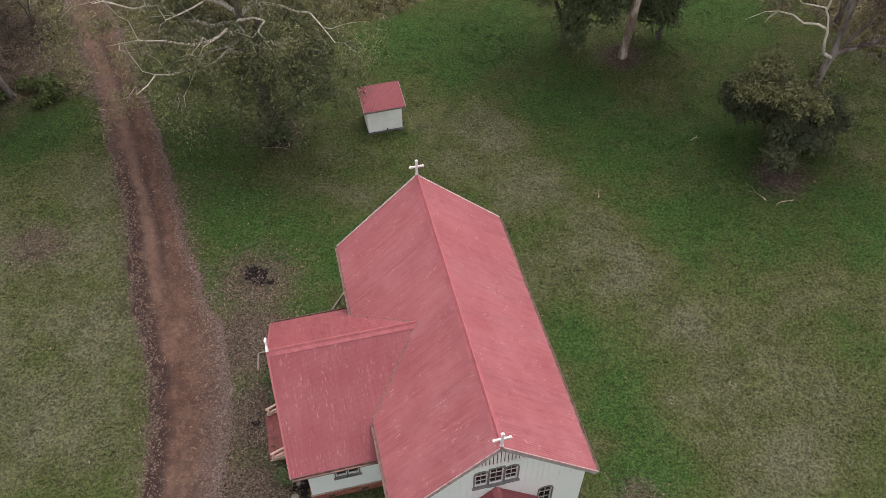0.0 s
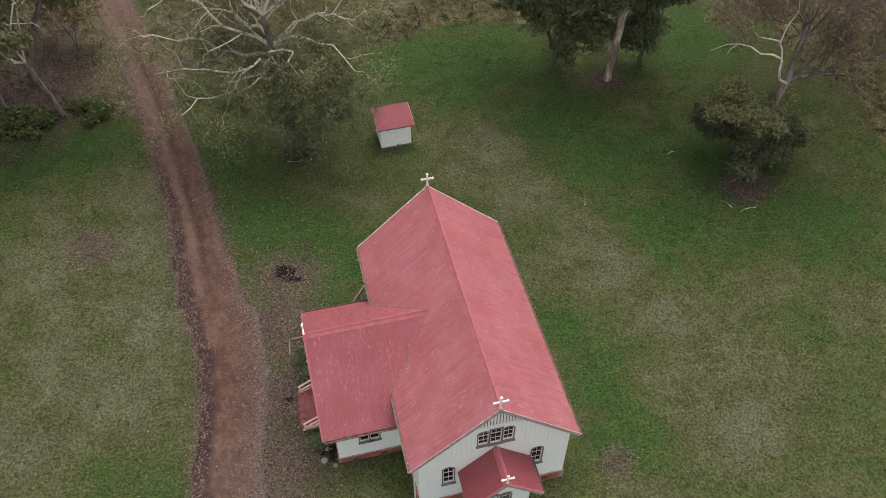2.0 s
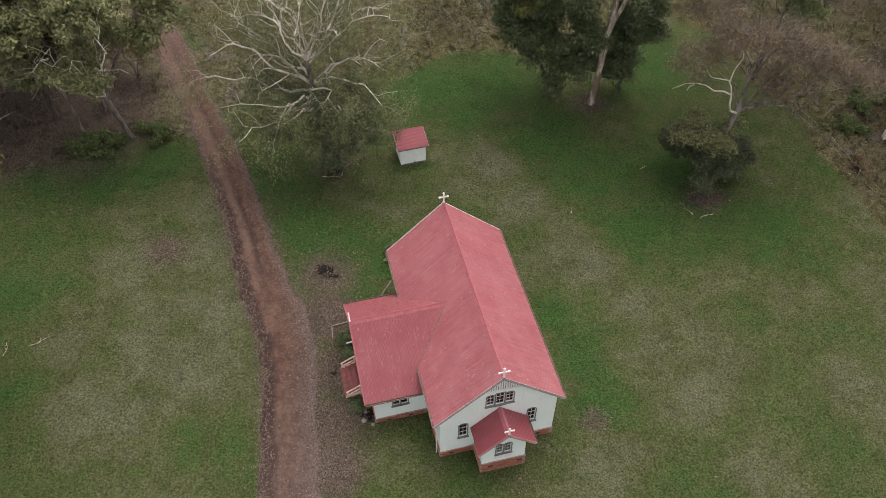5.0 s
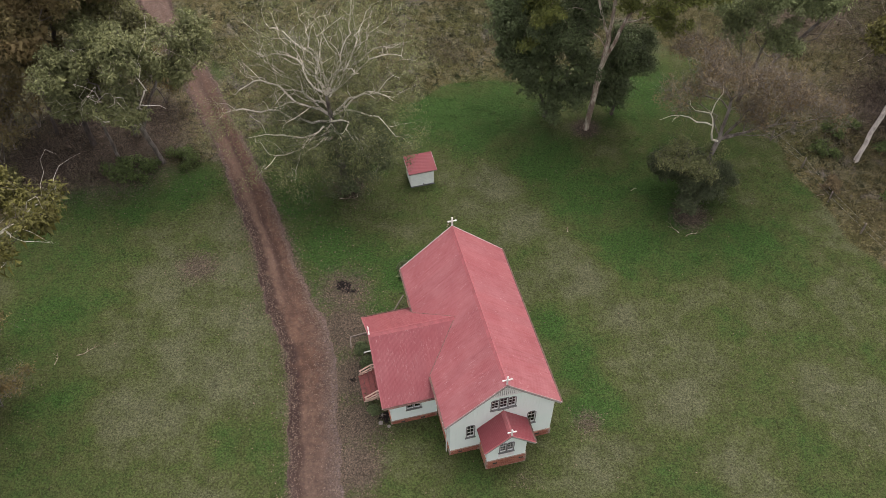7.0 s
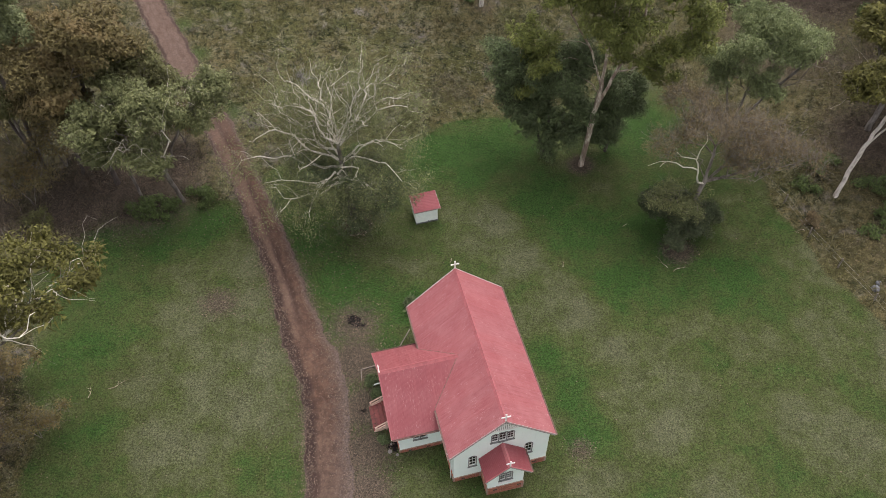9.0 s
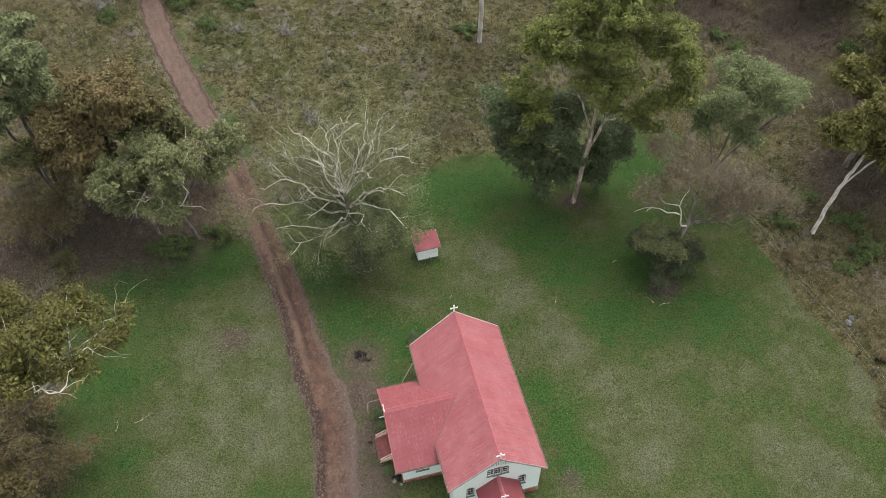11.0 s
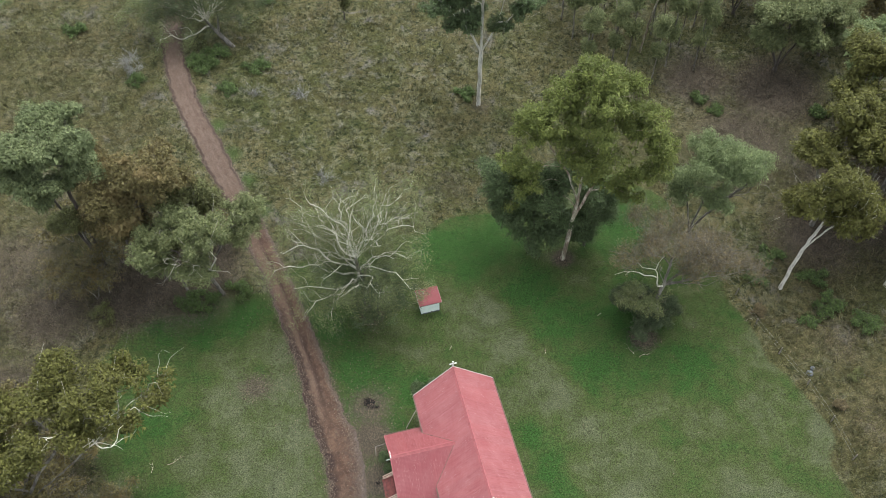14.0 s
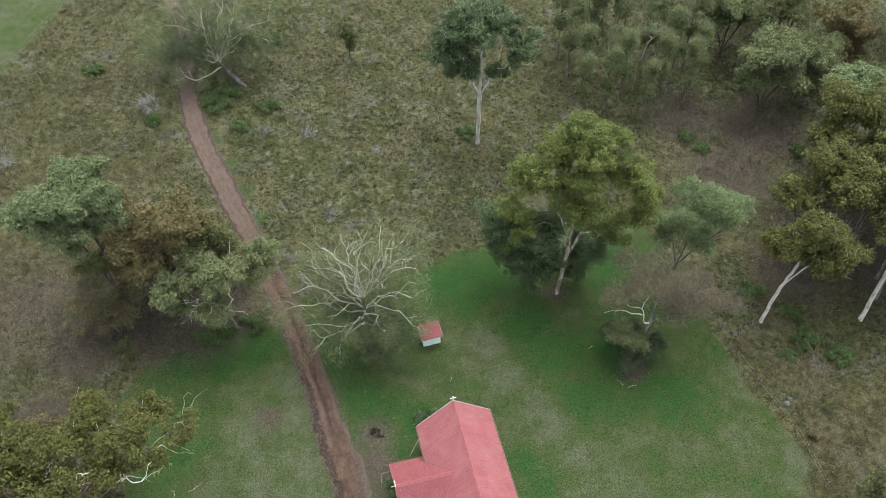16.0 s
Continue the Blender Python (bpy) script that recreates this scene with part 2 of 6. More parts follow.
def ground_colour(nt):
    """The colour of what grows on the ground, from the cover and from noise at several scales."""
    at = nt.nodes.new("ShaderNodeAttribute")
    at.attribute_name = "cover"
    split = nt.nodes.new("ShaderNodeSeparateColor")
    link(nt, at.outputs["Color"], split.inputs["Color"])
    lawn, litter, tone = split.outputs[0], split.outputs[1], split.outputs[2]
    bare = at.outputs["Alpha"]
    big, mid = noise_of(nt, 0.16, 4), noise_of(nt, 0.75, 5, 0.65)
    fine, tiny = noise_of(nt, 5.0, 5, 0.7), noise_of(nt, 17.0, 4, 0.75)
    # lawn: dark lush, middling, dry
    t = maths(nt, "ADD", maths(nt, "MULTIPLY", maths(nt, "ADD", tone, 0.08), 0.85), maths(nt, "MULTIPLY", maths(nt, "SUBTRACT", big, 0.5), 1.1))
    t = maths(nt, "ADD", t, maths(nt, "MULTIPLY", maths(nt, "SUBTRACT", mid, 0.5), 1.0))
    t = maths(nt, "ADD", t, maths(nt, "MULTIPLY", maths(nt, "SUBTRACT", fine, 0.5), 0.45))
    g = mixed(nt, ramp(nt, t, 0.12, 0.48), (0.124, 0.134, 0.076), (0.082, 0.102, 0.035))
    g = mixed(nt, ramp(nt, t, 0.46, 0.84), g, (0.046, 0.101, 0.024))
    g = mixed(nt, ramp(nt, noise_of(nt, 1.7, 4, 0.7), 0.60, 0.72, 0, 0.5), g, (0.046, 0.050, 0.024))
    g = mixed(nt, ramp(nt, noise_of(nt, 4.2, 3, 0.6), 0.64, 0.70, 0, 0.75), g, (0.034, 0.034, 0.018))        # small dark flecks
    # rough pasture: olive, straw tussocks with dark gaps, pale purplish dead stalks
    r = mixed(nt, ramp(nt, big, 0.38, 0.60), (0.099, 0.098, 0.037), (0.136, 0.117, 0.056))
    r = mixed(nt, ramp(nt, noise_of(nt, 0.22, 4, 0.7), 0.53, 0.66, 0, 0.5), r, (0.068, 0.090, 0.034))
    r = mixed(nt, ramp(nt, noise_of(nt, 0.9, 7, 0.72), 0.50, 0.60, 0, 0.8), r, (0.200, 0.190, 0.120))
    r = mixed(nt, ramp(nt, noise_of(nt, 0.32, 6, 0.75, None, 0.8), 0.55, 0.66, 0, 0.85), r, (0.205, 0.186, 0.176))
    r = mixed(nt, ramp(nt, noise_of(nt, 1.9, 6, 0.72), 0.50, 0.60, 0, 0.9), r, (0.030, 0.038, 0.016))
    r = mixed(nt, ramp(nt, tone, 0.55, 0.9, 0, 0.8), r, (0.072, 0.110, 0.034))
    r = mixed(nt, ramp(nt, tone, 0.48, 0.12, 0, 0.75), r, mixed(nt, ramp(nt, noise_of(nt, 1.2, 6, 0.7), 0.42, 0.60), (0.060, 0.056, 0.024), (0.150, 0.124, 0.064)))
    edge = maths(nt, "ADD", lawn, maths(nt, "MULTIPLY", maths(nt, "SUBTRACT", fine, 0.5), 0.9))
    c = mixed(nt, ramp(nt, edge, 0.35, 0.65), r, g)
    # leaf litter, in flecks
    l = mixed(nt, ramp(nt, tiny, 0.35, 0.66), (0.048, 0.037, 0.030), (0.178, 0.138, 0.112))
    lf = maths(nt, "ADD", litter, maths(nt, "MULTIPLY", maths(nt, "SUBTRACT", fine, 0.5), 1.3))
    c = mixed(nt, ramp(nt, lf, 0.38, 0.75, 0, 0.9), c, l)
    bf = maths(nt, "ADD", bare, maths(nt, "MULTIPLY", maths(nt, "SUBTRACT", noise_of(nt, 2.6, 4, 0.7), 0.5), 1.2))
    c = mixed(nt, ramp(nt, bf, 0.45, 0.62), c, (0.020, 0.016, 0.016))
    return c, fine, tiny


def ground_material():
    m, nt, b = nodes_of("grass_ground")
    c, fine, tiny = ground_colour(nt)
    c = mixed(nt, 1.0, c, mixed(nt, ramp(nt, tiny, 0.36, 0.64), (0.46, 0.46, 0.46), (1.04, 1.04, 1.04)), "MULTIPLY")
    c = mixed(nt, 1.0, c, mixed(nt, ramp(nt, noise_of(nt, 8.0, 3, 0.6), 0.38, 0.62), (0.62, 0.62, 0.60), (1.32, 1.32, 1.32)), "MULTIPLY")
    link(nt, c, b.inputs["Base Color"])
    b.inputs["Roughness"].default_value, b.inputs["Specular IOR Level"].default_value = 0.95, 0.15
    bumped(nt, b, maths(nt, "ADD", fine, tiny), 0.9, 0.06)
    return m


def tuft_material():
    m, nt, b = nodes_of("grass_blades")
    c, fine, tiny = ground_colour(nt)
    rnd = random_of(nt)
    c = mixed(nt, 1.0, c, mixed(nt, rnd, (0.47, 0.485, 0.455), (1.08, 1.065, 1.02)), "MULTIPLY")
    link(nt, c, b.inputs["Base Color"])
    b.inputs["Roughness"].default_value, b.inputs["Specular IOR Level"].default_value = 0.8, 0.2
    return m


def plain(name, colour, rough=0.7, vary=0.18, scale=3.0, bump=0.25, metal=0.0, spec=0.4, fine=30.0):
    """A painted or natural surface with stains at one scale and grain at another."""
    m, nt, b = nodes_of(name)
    a, f = noise_of(nt, scale, 5, 0.6), noise_of(nt, fine, 4, 0.7)
    dark, light = tuple(v * (1 - 1.6 * vary) for v in colour), tuple(min(1, v * (1 + vary)) for v in colour)
    c = mixed(nt, ramp(nt, a, 0.3, 0.7), dark, light)
    c = mixed(nt, 1.0, c, mixed(nt, ramp(nt, f, 0.3, 0.7), (1 - vary,) * 3, (1 + vary,) * 3), "MULTIPLY")
    link(nt, c, b.inputs["Base Color"])
    link(nt, ramp(nt, a, 0.3, 0.7, max(0, rough - 0.1), min(1, rough + 0.1)), b.inputs["Roughness"])
    b.inputs["Metallic"].default_value, b.inputs["Specular IOR Level"].default_value = metal, spec
    bumped(nt, b, f, bump, 0.01)
    return m


def roof_paint(name="faded_red_roof_paint", fade=1.0, flaking=0.0):
    """Old red roof paint on iron: chalky patches, flakes and rust marks that run down the slope."""
    m, nt, b = nodes_of(name)
    uvn = nt.nodes.new("ShaderNodeUVMap")
    o = uvn.outputs[0]                                   # metres across and up the slope
    run = mapped(nt, o, (2.2, 0.45, 1.0))
    a, s = noise_of(nt, 0.6, 4, 0.6, o), noise_of(nt, 2.6, 5, 0.7, run)
    rnd = random_of(nt, "object")
    c = mixed(nt, ramp(nt, a, 0.32, 0.68), (0.290, 0.084, 0.092), (0.372, 0.142, 0.151))
    c = mixed(nt, ramp(nt, s, 0.52, 0.72, 0, 0.4), c, (0.225, 0.046, 0.055))
    c = mixed(nt, 1 - fade, c, (0.185, 0.024, 0.034))
    c = mixed(nt, maths(nt, "MULTIPLY", rnd, 0.30 * fade), c, (0.410, 0.118, 0.124))
    line = noise_of(nt, 1.0, 5, 0.7, mapped(nt, o, (9.0, 0.30, 1.0)))          # dirt and chalk along the corrugations
    c = mixed(nt, ramp(nt, line, 0.52, 0.68, 0, 0.42), c, (0.215, 0.045, 0.054))
    c = mixed(nt, ramp(nt, line, 0.46, 0.32, 0, 0.38 * fade), c, (0.450, 0.165, 0.175))
    flake = noise_of(nt, 6.0, 7, 0.8, mapped(nt, o, (2.0, 0.55, 1.0)))
    patch = noise_of(nt, 1.5, 4, 0.6, mapped(nt, o, (1.3, 0.6, 1.0)))
    f = maths(nt, "MULTIPLY", ramp(nt, flake, 0.55, 0.605), ramp(nt, patch, 0.50 - 0.12 * flaking, 0.64 - 0.10 * flaking, 0.03, max(fade, flaking)))
    c = mixed(nt, maths(nt, "MULTIPLY", f, 0.85), c, (0.540, 0.330, 0.325))
    bare = maths(nt, "MULTIPLY", ramp(nt, noise_of(nt, 4.0, 5, 0.7, run), 0.66, 0.72), ramp(nt, patch, 0.55, 0.66, 0, fade))
    c = mixed(nt, bare, c, (0.300, 0.260, 0.280))
    link(nt, c, b.inputs["Base Color"])
    link(nt, ramp(nt, s, 0.3, 0.7, 0.42, 0.62), b.inputs["Roughness"])
    b.inputs["Specular IOR Level"].default_value = 0.5
    bumped(nt, b, s, 0.2, 0.004)
    return m


def wall_paint():
    m, nt, b = nodes_of("pale_mint_wall_paint")
    p = position(nt)
    a, run = noise_of(nt, 0.9, 4), noise_of(nt, 2.0, 5, 0.7, mapped(nt, p, (2.5, 2.5, 0.35)))
    c = mixed(nt, ramp(nt, a, 0.3, 0.7), (0.800, 0.915, 0.860), (0.850, 0.940, 0.895))
    c = mixed(nt, ramp(nt, run, 0.58, 0.78, 0, 0.25), c, (0.480, 0.540, 0.510))
    c = mixed(nt, ramp(nt, noise_of(nt, 9.0, 5, 0.75), 0.66, 0.74, 0, 0.5), c, (0.420, 0.440, 0.420))
    link(nt, c, b.inputs["Base Color"])
    b.inputs["Roughness"].default_value = 0.6
    bumped(nt, b, noise_of(nt, 22.0, 4, 0.7), 0.2, 0.004)
    return m


def brick_material():
    m, nt, b = nodes_of("orange_brick")
    t = nt.nodes.new("ShaderNodeTexBrick")
    xyz = nt.nodes.new("ShaderNodeSeparateXYZ")
    link(nt, objectspace(nt), xyz.inputs[0])
    com = nt.nodes.new("ShaderNodeCombineXYZ")
    link(nt, maths(nt, "ADD", xyz.outputs[0], xyz.outputs[1]), com.inputs[0])
    link(nt, xyz.outputs[2], com.inputs[1])
    link(nt, com.outputs[0], t.inputs["Vector"])
    t.inputs["Color1"].default_value, t.inputs["Color2"].default_value = (0.50, 0.190, 0.110, 1), (0.36, 0.120, 0.080, 1)
    t.inputs["Mortar"].default_value = (0.42, 0.33, 0.28, 1)
    for key, v in (("Scale", 1.0), ("Mortar Size", 0.008), ("Brick Width", 0.24), ("Row Height", 0.086), ("Bias", -0.2)):
        t.inputs[key].default_value = v
    n = noise_of(nt, 3.0, 5, 0.7)
    c = mixed(nt, ramp(nt, n, 0.5, 0.72, 0, 0.7), t.outputs["Color"], (0.20, 0.085, 0.065))
    link(nt, c, b.inputs["Base Color"])
    b.inputs["Roughness"].default_value = 0.85
    bumped(nt, b, t.outputs["Fac"], -0.6, 0.006)
    return m


def road_material():
    m, nt, b = nodes_of("red_dirt")
    uv = nt.nodes.new("ShaderNodeUVMap")
    xyz = nt.nodes.new("ShaderNodeSeparateXYZ")
    link(nt, uv.outputs[0], xyz.inputs[0])
    u = xyz.outputs[0]                               # -1 .. 1 across
    p = position(nt)
    big, fine, tiny = noise_of(nt, 0.5, 5, 0.65), noise_of(nt, 3.5, 5, 0.7), noise_of(nt, 14.0, 4, 0.7)
    wob = maths(nt, "ADD", u, maths(nt, "MULTIPLY", maths(nt, "SUBTRACT", noise_of(nt, 0.5, 5, 0.65), 0.5), 0.36))
    yy = nt.nodes.new("ShaderNodeSeparateXYZ")
    link(nt, p, yy.inputs[0])
    far = maths(nt, "MULTIPLY", ramp(nt, yy.outputs[1], 20.0, 25.0), ramp(nt, yy.outputs[1], 50.0, 42.0))     # rutted part, beyond the wide gravelled stretch
    mid = maths(nt, "MULTIPLY", ramp(nt, yy.outputs[1], 4.0, 12.0, 0.35, 1.0), ramp(nt, yy.outputs[1], 34.0, 28.0))
    c = mixed(nt, ramp(nt, big, 0.35, 0.65), (0.100, 0.056, 0.040), (0.150, 0.092, 0.066))
    c = mixed(nt, maths(nt, "MULTIPLY", ramp(nt, yy.outputs[1], 16.0, 8.0), 0.5), c, (0.142, 0.110, 0.090))
    c = mixed(nt, 1.0, c, mixed(nt, ramp(nt, noise_of(nt, 1.8, 6, 0.75), 0.36, 0.64), (0.74, 0.74, 0.74), (1.24, 1.24, 1.24)), "MULTIPLY")
    along = ramp(nt, noise_of(nt, 0.14, 3), 0.36, 0.54, 0.2, 0.85)
    rut = maths(nt, "MULTIPLY", ramp(nt, wob, -0.22, -0.02), ramp(nt, wob, 0.34, 0.10))
    c = mixed(nt, maths(nt, "MULTIPLY", maths(nt, "MULTIPLY", rut, along), far), c, (0.050, 0.029, 0.024))
    wheel = maths(nt, "MULTIPLY", ramp(nt, wob, -0.75, -0.5), ramp(nt, wob, 0.05, -0.2))
    c = mixed(nt, maths(nt, "MULTIPLY", maths(nt, "MULTIPLY", wheel, 0.45), far), c, (0.215, 0.152, 0.116))
    streak = noise_of(nt, 1.0, 5, 0.65, mapped(nt, uv.outputs[0], (3.2, 0.9, 1.0)), 0.8)
    c = mixed(nt, ramp(nt, streak, 0.50, 0.66, 0, 0.3), c, (0.066, 0.042, 0.034))
    c = mixed(nt, ramp(nt, streak, 0.46, 0.30, 0, 0.3), c, (0.210, 0.155, 0.122))
    c = mixed(nt, ramp(nt, fine, 0.48, 0.66, 0, 0.7), c, (0.072, 0.045, 0.037))
    c = mixed(nt, ramp(nt, tiny, 0.60, 0.68, 0, 0.6), c, (0.290, 0.230, 0.195))
    verge = maths(nt, "ADD", maths(nt, "ABSOLUTE", u), maths(nt, "MULTIPLY", maths(nt, "SUBTRACT", fine, 0.5), 0.6))
    l = mixed(nt, ramp(nt, tiny, 0.38, 0.62), (0.060, 0.038, 0.034), (0.210, 0.160, 0.140))
    c = mixed(nt, ramp(nt, verge, 0.62, 0.86, 0, 0.9), c, l)
    shoulder = maths(nt, "MULTIPLY", ramp(nt, maths(nt, "ADD", u, maths(nt, "MULTIPLY", maths(nt, "SUBTRACT", fine, 0.5), 1.4)), 0.15, 0.95, 0, 0.55), ramp(nt, yy.outputs[1], 22.0, 16.0))
    c = mixed(nt, shoulder, c, mixed(nt, ramp(nt, tiny, 0.36, 0.64), (0.062, 0.048, 0.046), (0.230, 0.196, 0.186)))
    gully = maths(nt, "MULTIPLY", ramp(nt, wob, -0.98, -0.86), ramp(nt, wob, -0.36, -0.58))
    c = mixed(nt, maths(nt, "MULTIPLY", maths(nt, "MULTIPLY", gully, mid), ramp(nt, fine, 0.30, 0.50)), c, (0.050, 0.031, 0.027))
    # beyond the ruts the track is smooth and pale, with a dark cut along each side
    smooth = ramp(nt, yy.outputs[1], 41.0, 50.0)
    c = mixed(nt, maths(nt, "MULTIPLY", smooth, 0.75), c, mixed(nt, ramp(nt, streak, 0.36, 0.64), (0.128, 0.088, 0.070), (0.190, 0.140, 0.116)))
    cut = maths(nt, "MULTIPLY", ramp(nt, maths(nt, "ABSOLUTE", wob), 0.66, 0.80), ramp(nt, maths(nt, "ABSOLUTE", wob), 1.0, 0.88))
    c = mixed(nt, maths(nt, "MULTIPLY", maths(nt, "MULTIPLY", smooth, cut), ramp(nt, fine, 0.38, 0.55, 0.2, 0.9)), c, (0.062, 0.040, 0.032))
    c = mixed(nt, 1.0, c, mixed(nt, ramp(nt, noise_of(nt, 7.0, 4, 0.7), 0.36, 0.64), (0.60, 0.60, 0.60), (0.96, 0.94, 0.92)), "MULTIPLY")
    link(nt, c, b.inputs["Base Color"])
    b.inputs["Roughness"].default_value, b.inputs["Specular IOR Level"].default_value = 0.9, 0.2
    bumped(nt, b, maths(nt, "ADD", fine, tiny), 0.8, 0.05)
    return m


def leaf_material(name, dark, light, dead=None, gloss=0.45):
    """Leaves that vary one by one and limb by limb, and let a little light through."""
    m, nt, b = nodes_of(name)
    rnd = random_of(nt)
    mean = tuple(0.36 * (a + b) for a, b in zip(dark, light))
    c = mixed(nt, rnd, tuple(v * 0.55 for v in mean), tuple(v * 1.75 for v in mean))
    c = mixed(nt, ramp(nt, noise_of(nt, 0.9, 4, 0.6), 0.42, 0.66, 0, 0.6), c, tuple(0.35 * v + 0.65 * d for v, d in zip(mean, dark)))
    if dead:
        c = mixed(nt, ramp(nt, noise_of(nt, 0.45, 4, 0.6), 0.50, 0.66, 0, 0.8), c, dead)
    link(nt, c, b.inputs["Base Color"])
    b.inputs["Roughness"].default_value, b.inputs["Specular IOR Level"].default_value = gloss + 0.15, 0.25
    tr = nt.nodes.new("ShaderNodeBsdfTranslucent")
    link(nt, c, tr.inputs["Color"])
    mx = nt.nodes.new("ShaderNodeMixShader")
    mx.inputs[0].default_value = 0.16
    out = [n for n in nt.nodes if n.type == "OUTPUT_MATERIAL"][0]
    link(nt, b.outputs[0], mx.inputs[1])
    link(nt, tr.outputs[0], mx.inputs[2])
    link(nt, mx.outputs[0], out.inputs["Surface"])
    return m


def bark_material(name, pale, dark, share=0.5):
    m, nt, b = nodes_of(name)
    p = position(nt)
    a = noise_of(nt, 1.6, 5, 0.65, mapped(nt, p, (2.0, 2.0, 0.6)))
    c = mixed(nt, ramp(nt, a, share - 0.08, share + 0.1), pale, dark)
    c = mixed(nt, 1.0, c, mixed(nt, ramp(nt, noise_of(nt, 12, 4, 0.7), 0.3, 0.7), (0.7, 0.7, 0.7), (1.25, 1.25, 1.25)), "MULTIPLY")
    link(nt, c, b.inputs["Base Color"])
    b.inputs["Roughness"].default_value = 0.85
    bumped(nt, b, a, 0.5, 0.03)
    return m


def glass_material():
    m, nt, b = nodes_of("window_glass")
    b.inputs["Base Color"].default_value = (0.10, 0.11, 0.11, 1)
    b.inputs["Roughness"].default_value, b.inputs["Transmission Weight"].default_value = 0.06, 1.0
    return m


def brick_piece_material():
    m, nt, b = nodes_of("orange_brick")
    c = mixed(nt, random_of(nt, "object"), (0.225, 0.070, 0.044), (0.390, 0.150, 0.096))
    c = mixed(nt, ramp(nt, noise_of(nt, 3.0, 5, 0.7), 0.52, 0.72, 0, 0.7), c, (0.170, 0.080, 0.064))
    link(nt, c, b.inputs["Base Color"])
    b.inputs["Roughness"].default_value = 0.9
    bumped(nt, b, noise_of(nt, 40.0, 4, 0.7), 0.5, 0.004)
    return m


BRICK_PIECE = brick_piece_material()
GRASS, BLADES, ROOF, WALL, BRICK, ROAD, GLASS = ground_material(), tuft_material(), roof_paint(), wall_paint(), brick_material(), road_material(), glass_material()
WING_RED = roof_paint("flaking_red_roof_paint", 0.55, 0.6)        # the wing's deeper red, with flakes spread wider
DEEP_RED = roof_paint("deep_red_roof_paint", 0.25)
SHED_RED = roof_paint("dull_crimson_roof_paint", 0.12)
CREAM = plain("weathered_white_paint", (0.74, 0.73, 0.70), 0.6, 0.12)
WHITE = plain("white_paint", (0.80, 0.80, 0.78), 0.5, 0.06)
GREYTRIM = plain("grey_trim_paint", (0.20, 0.205, 0.20), 0.6, 0.2, 4)
TRIM = plain("weathered_barge_paint", (0.40, 0.385, 0.36), 0.65, 0.25, 5)
CAPRED = plain("faded_ridge_paint", (0.385, 0.118, 0.128), 0.45, 0.16, 3.5)
STEPRED = plain("worn_red_step_paint", (0.190, 0.048, 0.044), 0.6, 0.3, 4)
RAIL = plain("peach_rail_paint", (0.66, 0.47, 0.38), 0.6, 0.15, 4)
SHEDWALL = plain("pale_green_board_paint", (0.85, 0.91, 0.85), 0.65, 0.04, 2.5)
STONE = plain("grey_stone", (0.22, 0.20, 0.185), 0.9, 0.25, 5, 0.6)
BLUESTONE = plain("dark_grey_stone", (0.13, 0.135, 0.15), 0.9, 0.25, 5, 0.6)
TIMBER = plain("grey_timber", (0.22, 0.19, 0.165), 0.9, 0.3, 5, 0.6)
MORTAR = plain("grey_lime_mortar", (0.36, 0.29, 0.24), 0.95, 0.2, 4, 0.5)
DARK = plain("dark_interior", (0.05, 0.045, 0.04), 0.9, 0.2)
IRON = plain("galvanised_iron", (0.34, 0.33, 0.32), 0.5, 0.2, 6, 0.2, 0.6)
GUTTER = plain("rusty_gutter_paint", (0.20, 0.125, 0.105), 0.7, 0.35, 5)
LEAFFALL = leaf_material("fallen_leaves", (0.080, 0.054, 0.042), (0.300, 0.232, 0.178), gloss=0.6)
WHITEBARK = bark_material("white_gum_bark", (0.56, 0.50, 0.41), (0.21, 0.155, 0.120), 0.46)
BLEACHED = bark_material("bleached_dead_wood", (0.68, 0.64, 0.56), (0.42, 0.385, 0.33), 0.55)
PALEGUM = bark_material("smooth_white_gum_bark", (0.62, 0.58, 0.52), (0.36, 0.32, 0.28), 0.55)
GREYBARK = bark_material("grey_bark", (0.235, 0.212, 0.188), (0.095, 0.080, 0.070), 0.48)
DARKBARK = bark_material("dark_bark", (0.12, 0.10, 0.088), (0.055, 0.045, 0.04), 0.5)
L_GOLD = leaf_material("golden_olive_leaves", (0.044, 0.060, 0.016), (0.325, 0.360, 0.094))
L_OLIVE = leaf_material("olive_leaves", (0.040, 0.046, 0.018), (0.280, 0.280, 0.112))
L_GREY = leaf_material("grey_green_leaves", (0.050, 0.066, 0.028), (0.375, 0.398, 0.176))
L_DARK = leaf_material("dark_green_leaves", (0.032, 0.050, 0.022), (0.215, 0.275, 0.122))
L_BROWN = leaf_material("brownish_leaves", (0.062, 0.052, 0.022), (0.300, 0.250, 0.105), (0.215, 0.156, 0.070))
L_BRONZE = leaf_material("bronze_olive_leaves", (0.038, 0.040, 0.011), (0.260, 0.248, 0.066))
LILAC = bark_material("lilac_grey_dead_twigs", (0.365, 0.35, 0.342), (0.21, 0.198, 0.194), 0.5)
L_TWIG = leaf_material("dry_twigs_and_seed", (0.115, 0.088, 0.050), (0.320, 0.252, 0.146), gloss=0.8)
L_SAGE = leaf_material("pale_sage_leaves", (0.070, 0.098, 0.040), (0.370, 0.430, 0.195))
L_PALE = leaf_material("pale_grey_green_leaves", (0.058, 0.078, 0.034), (0.360, 0.402, 0.190))
L_DEEP = leaf_material("deep_green_shrub_leaves", (0.026, 0.038, 0.018), (0.150, 0.185, 0.090))
L_HAZE = leaf_material("thin_olive_foliage", (0.040, 0.058, 0.026), (0.150, 0.178, 0.090))
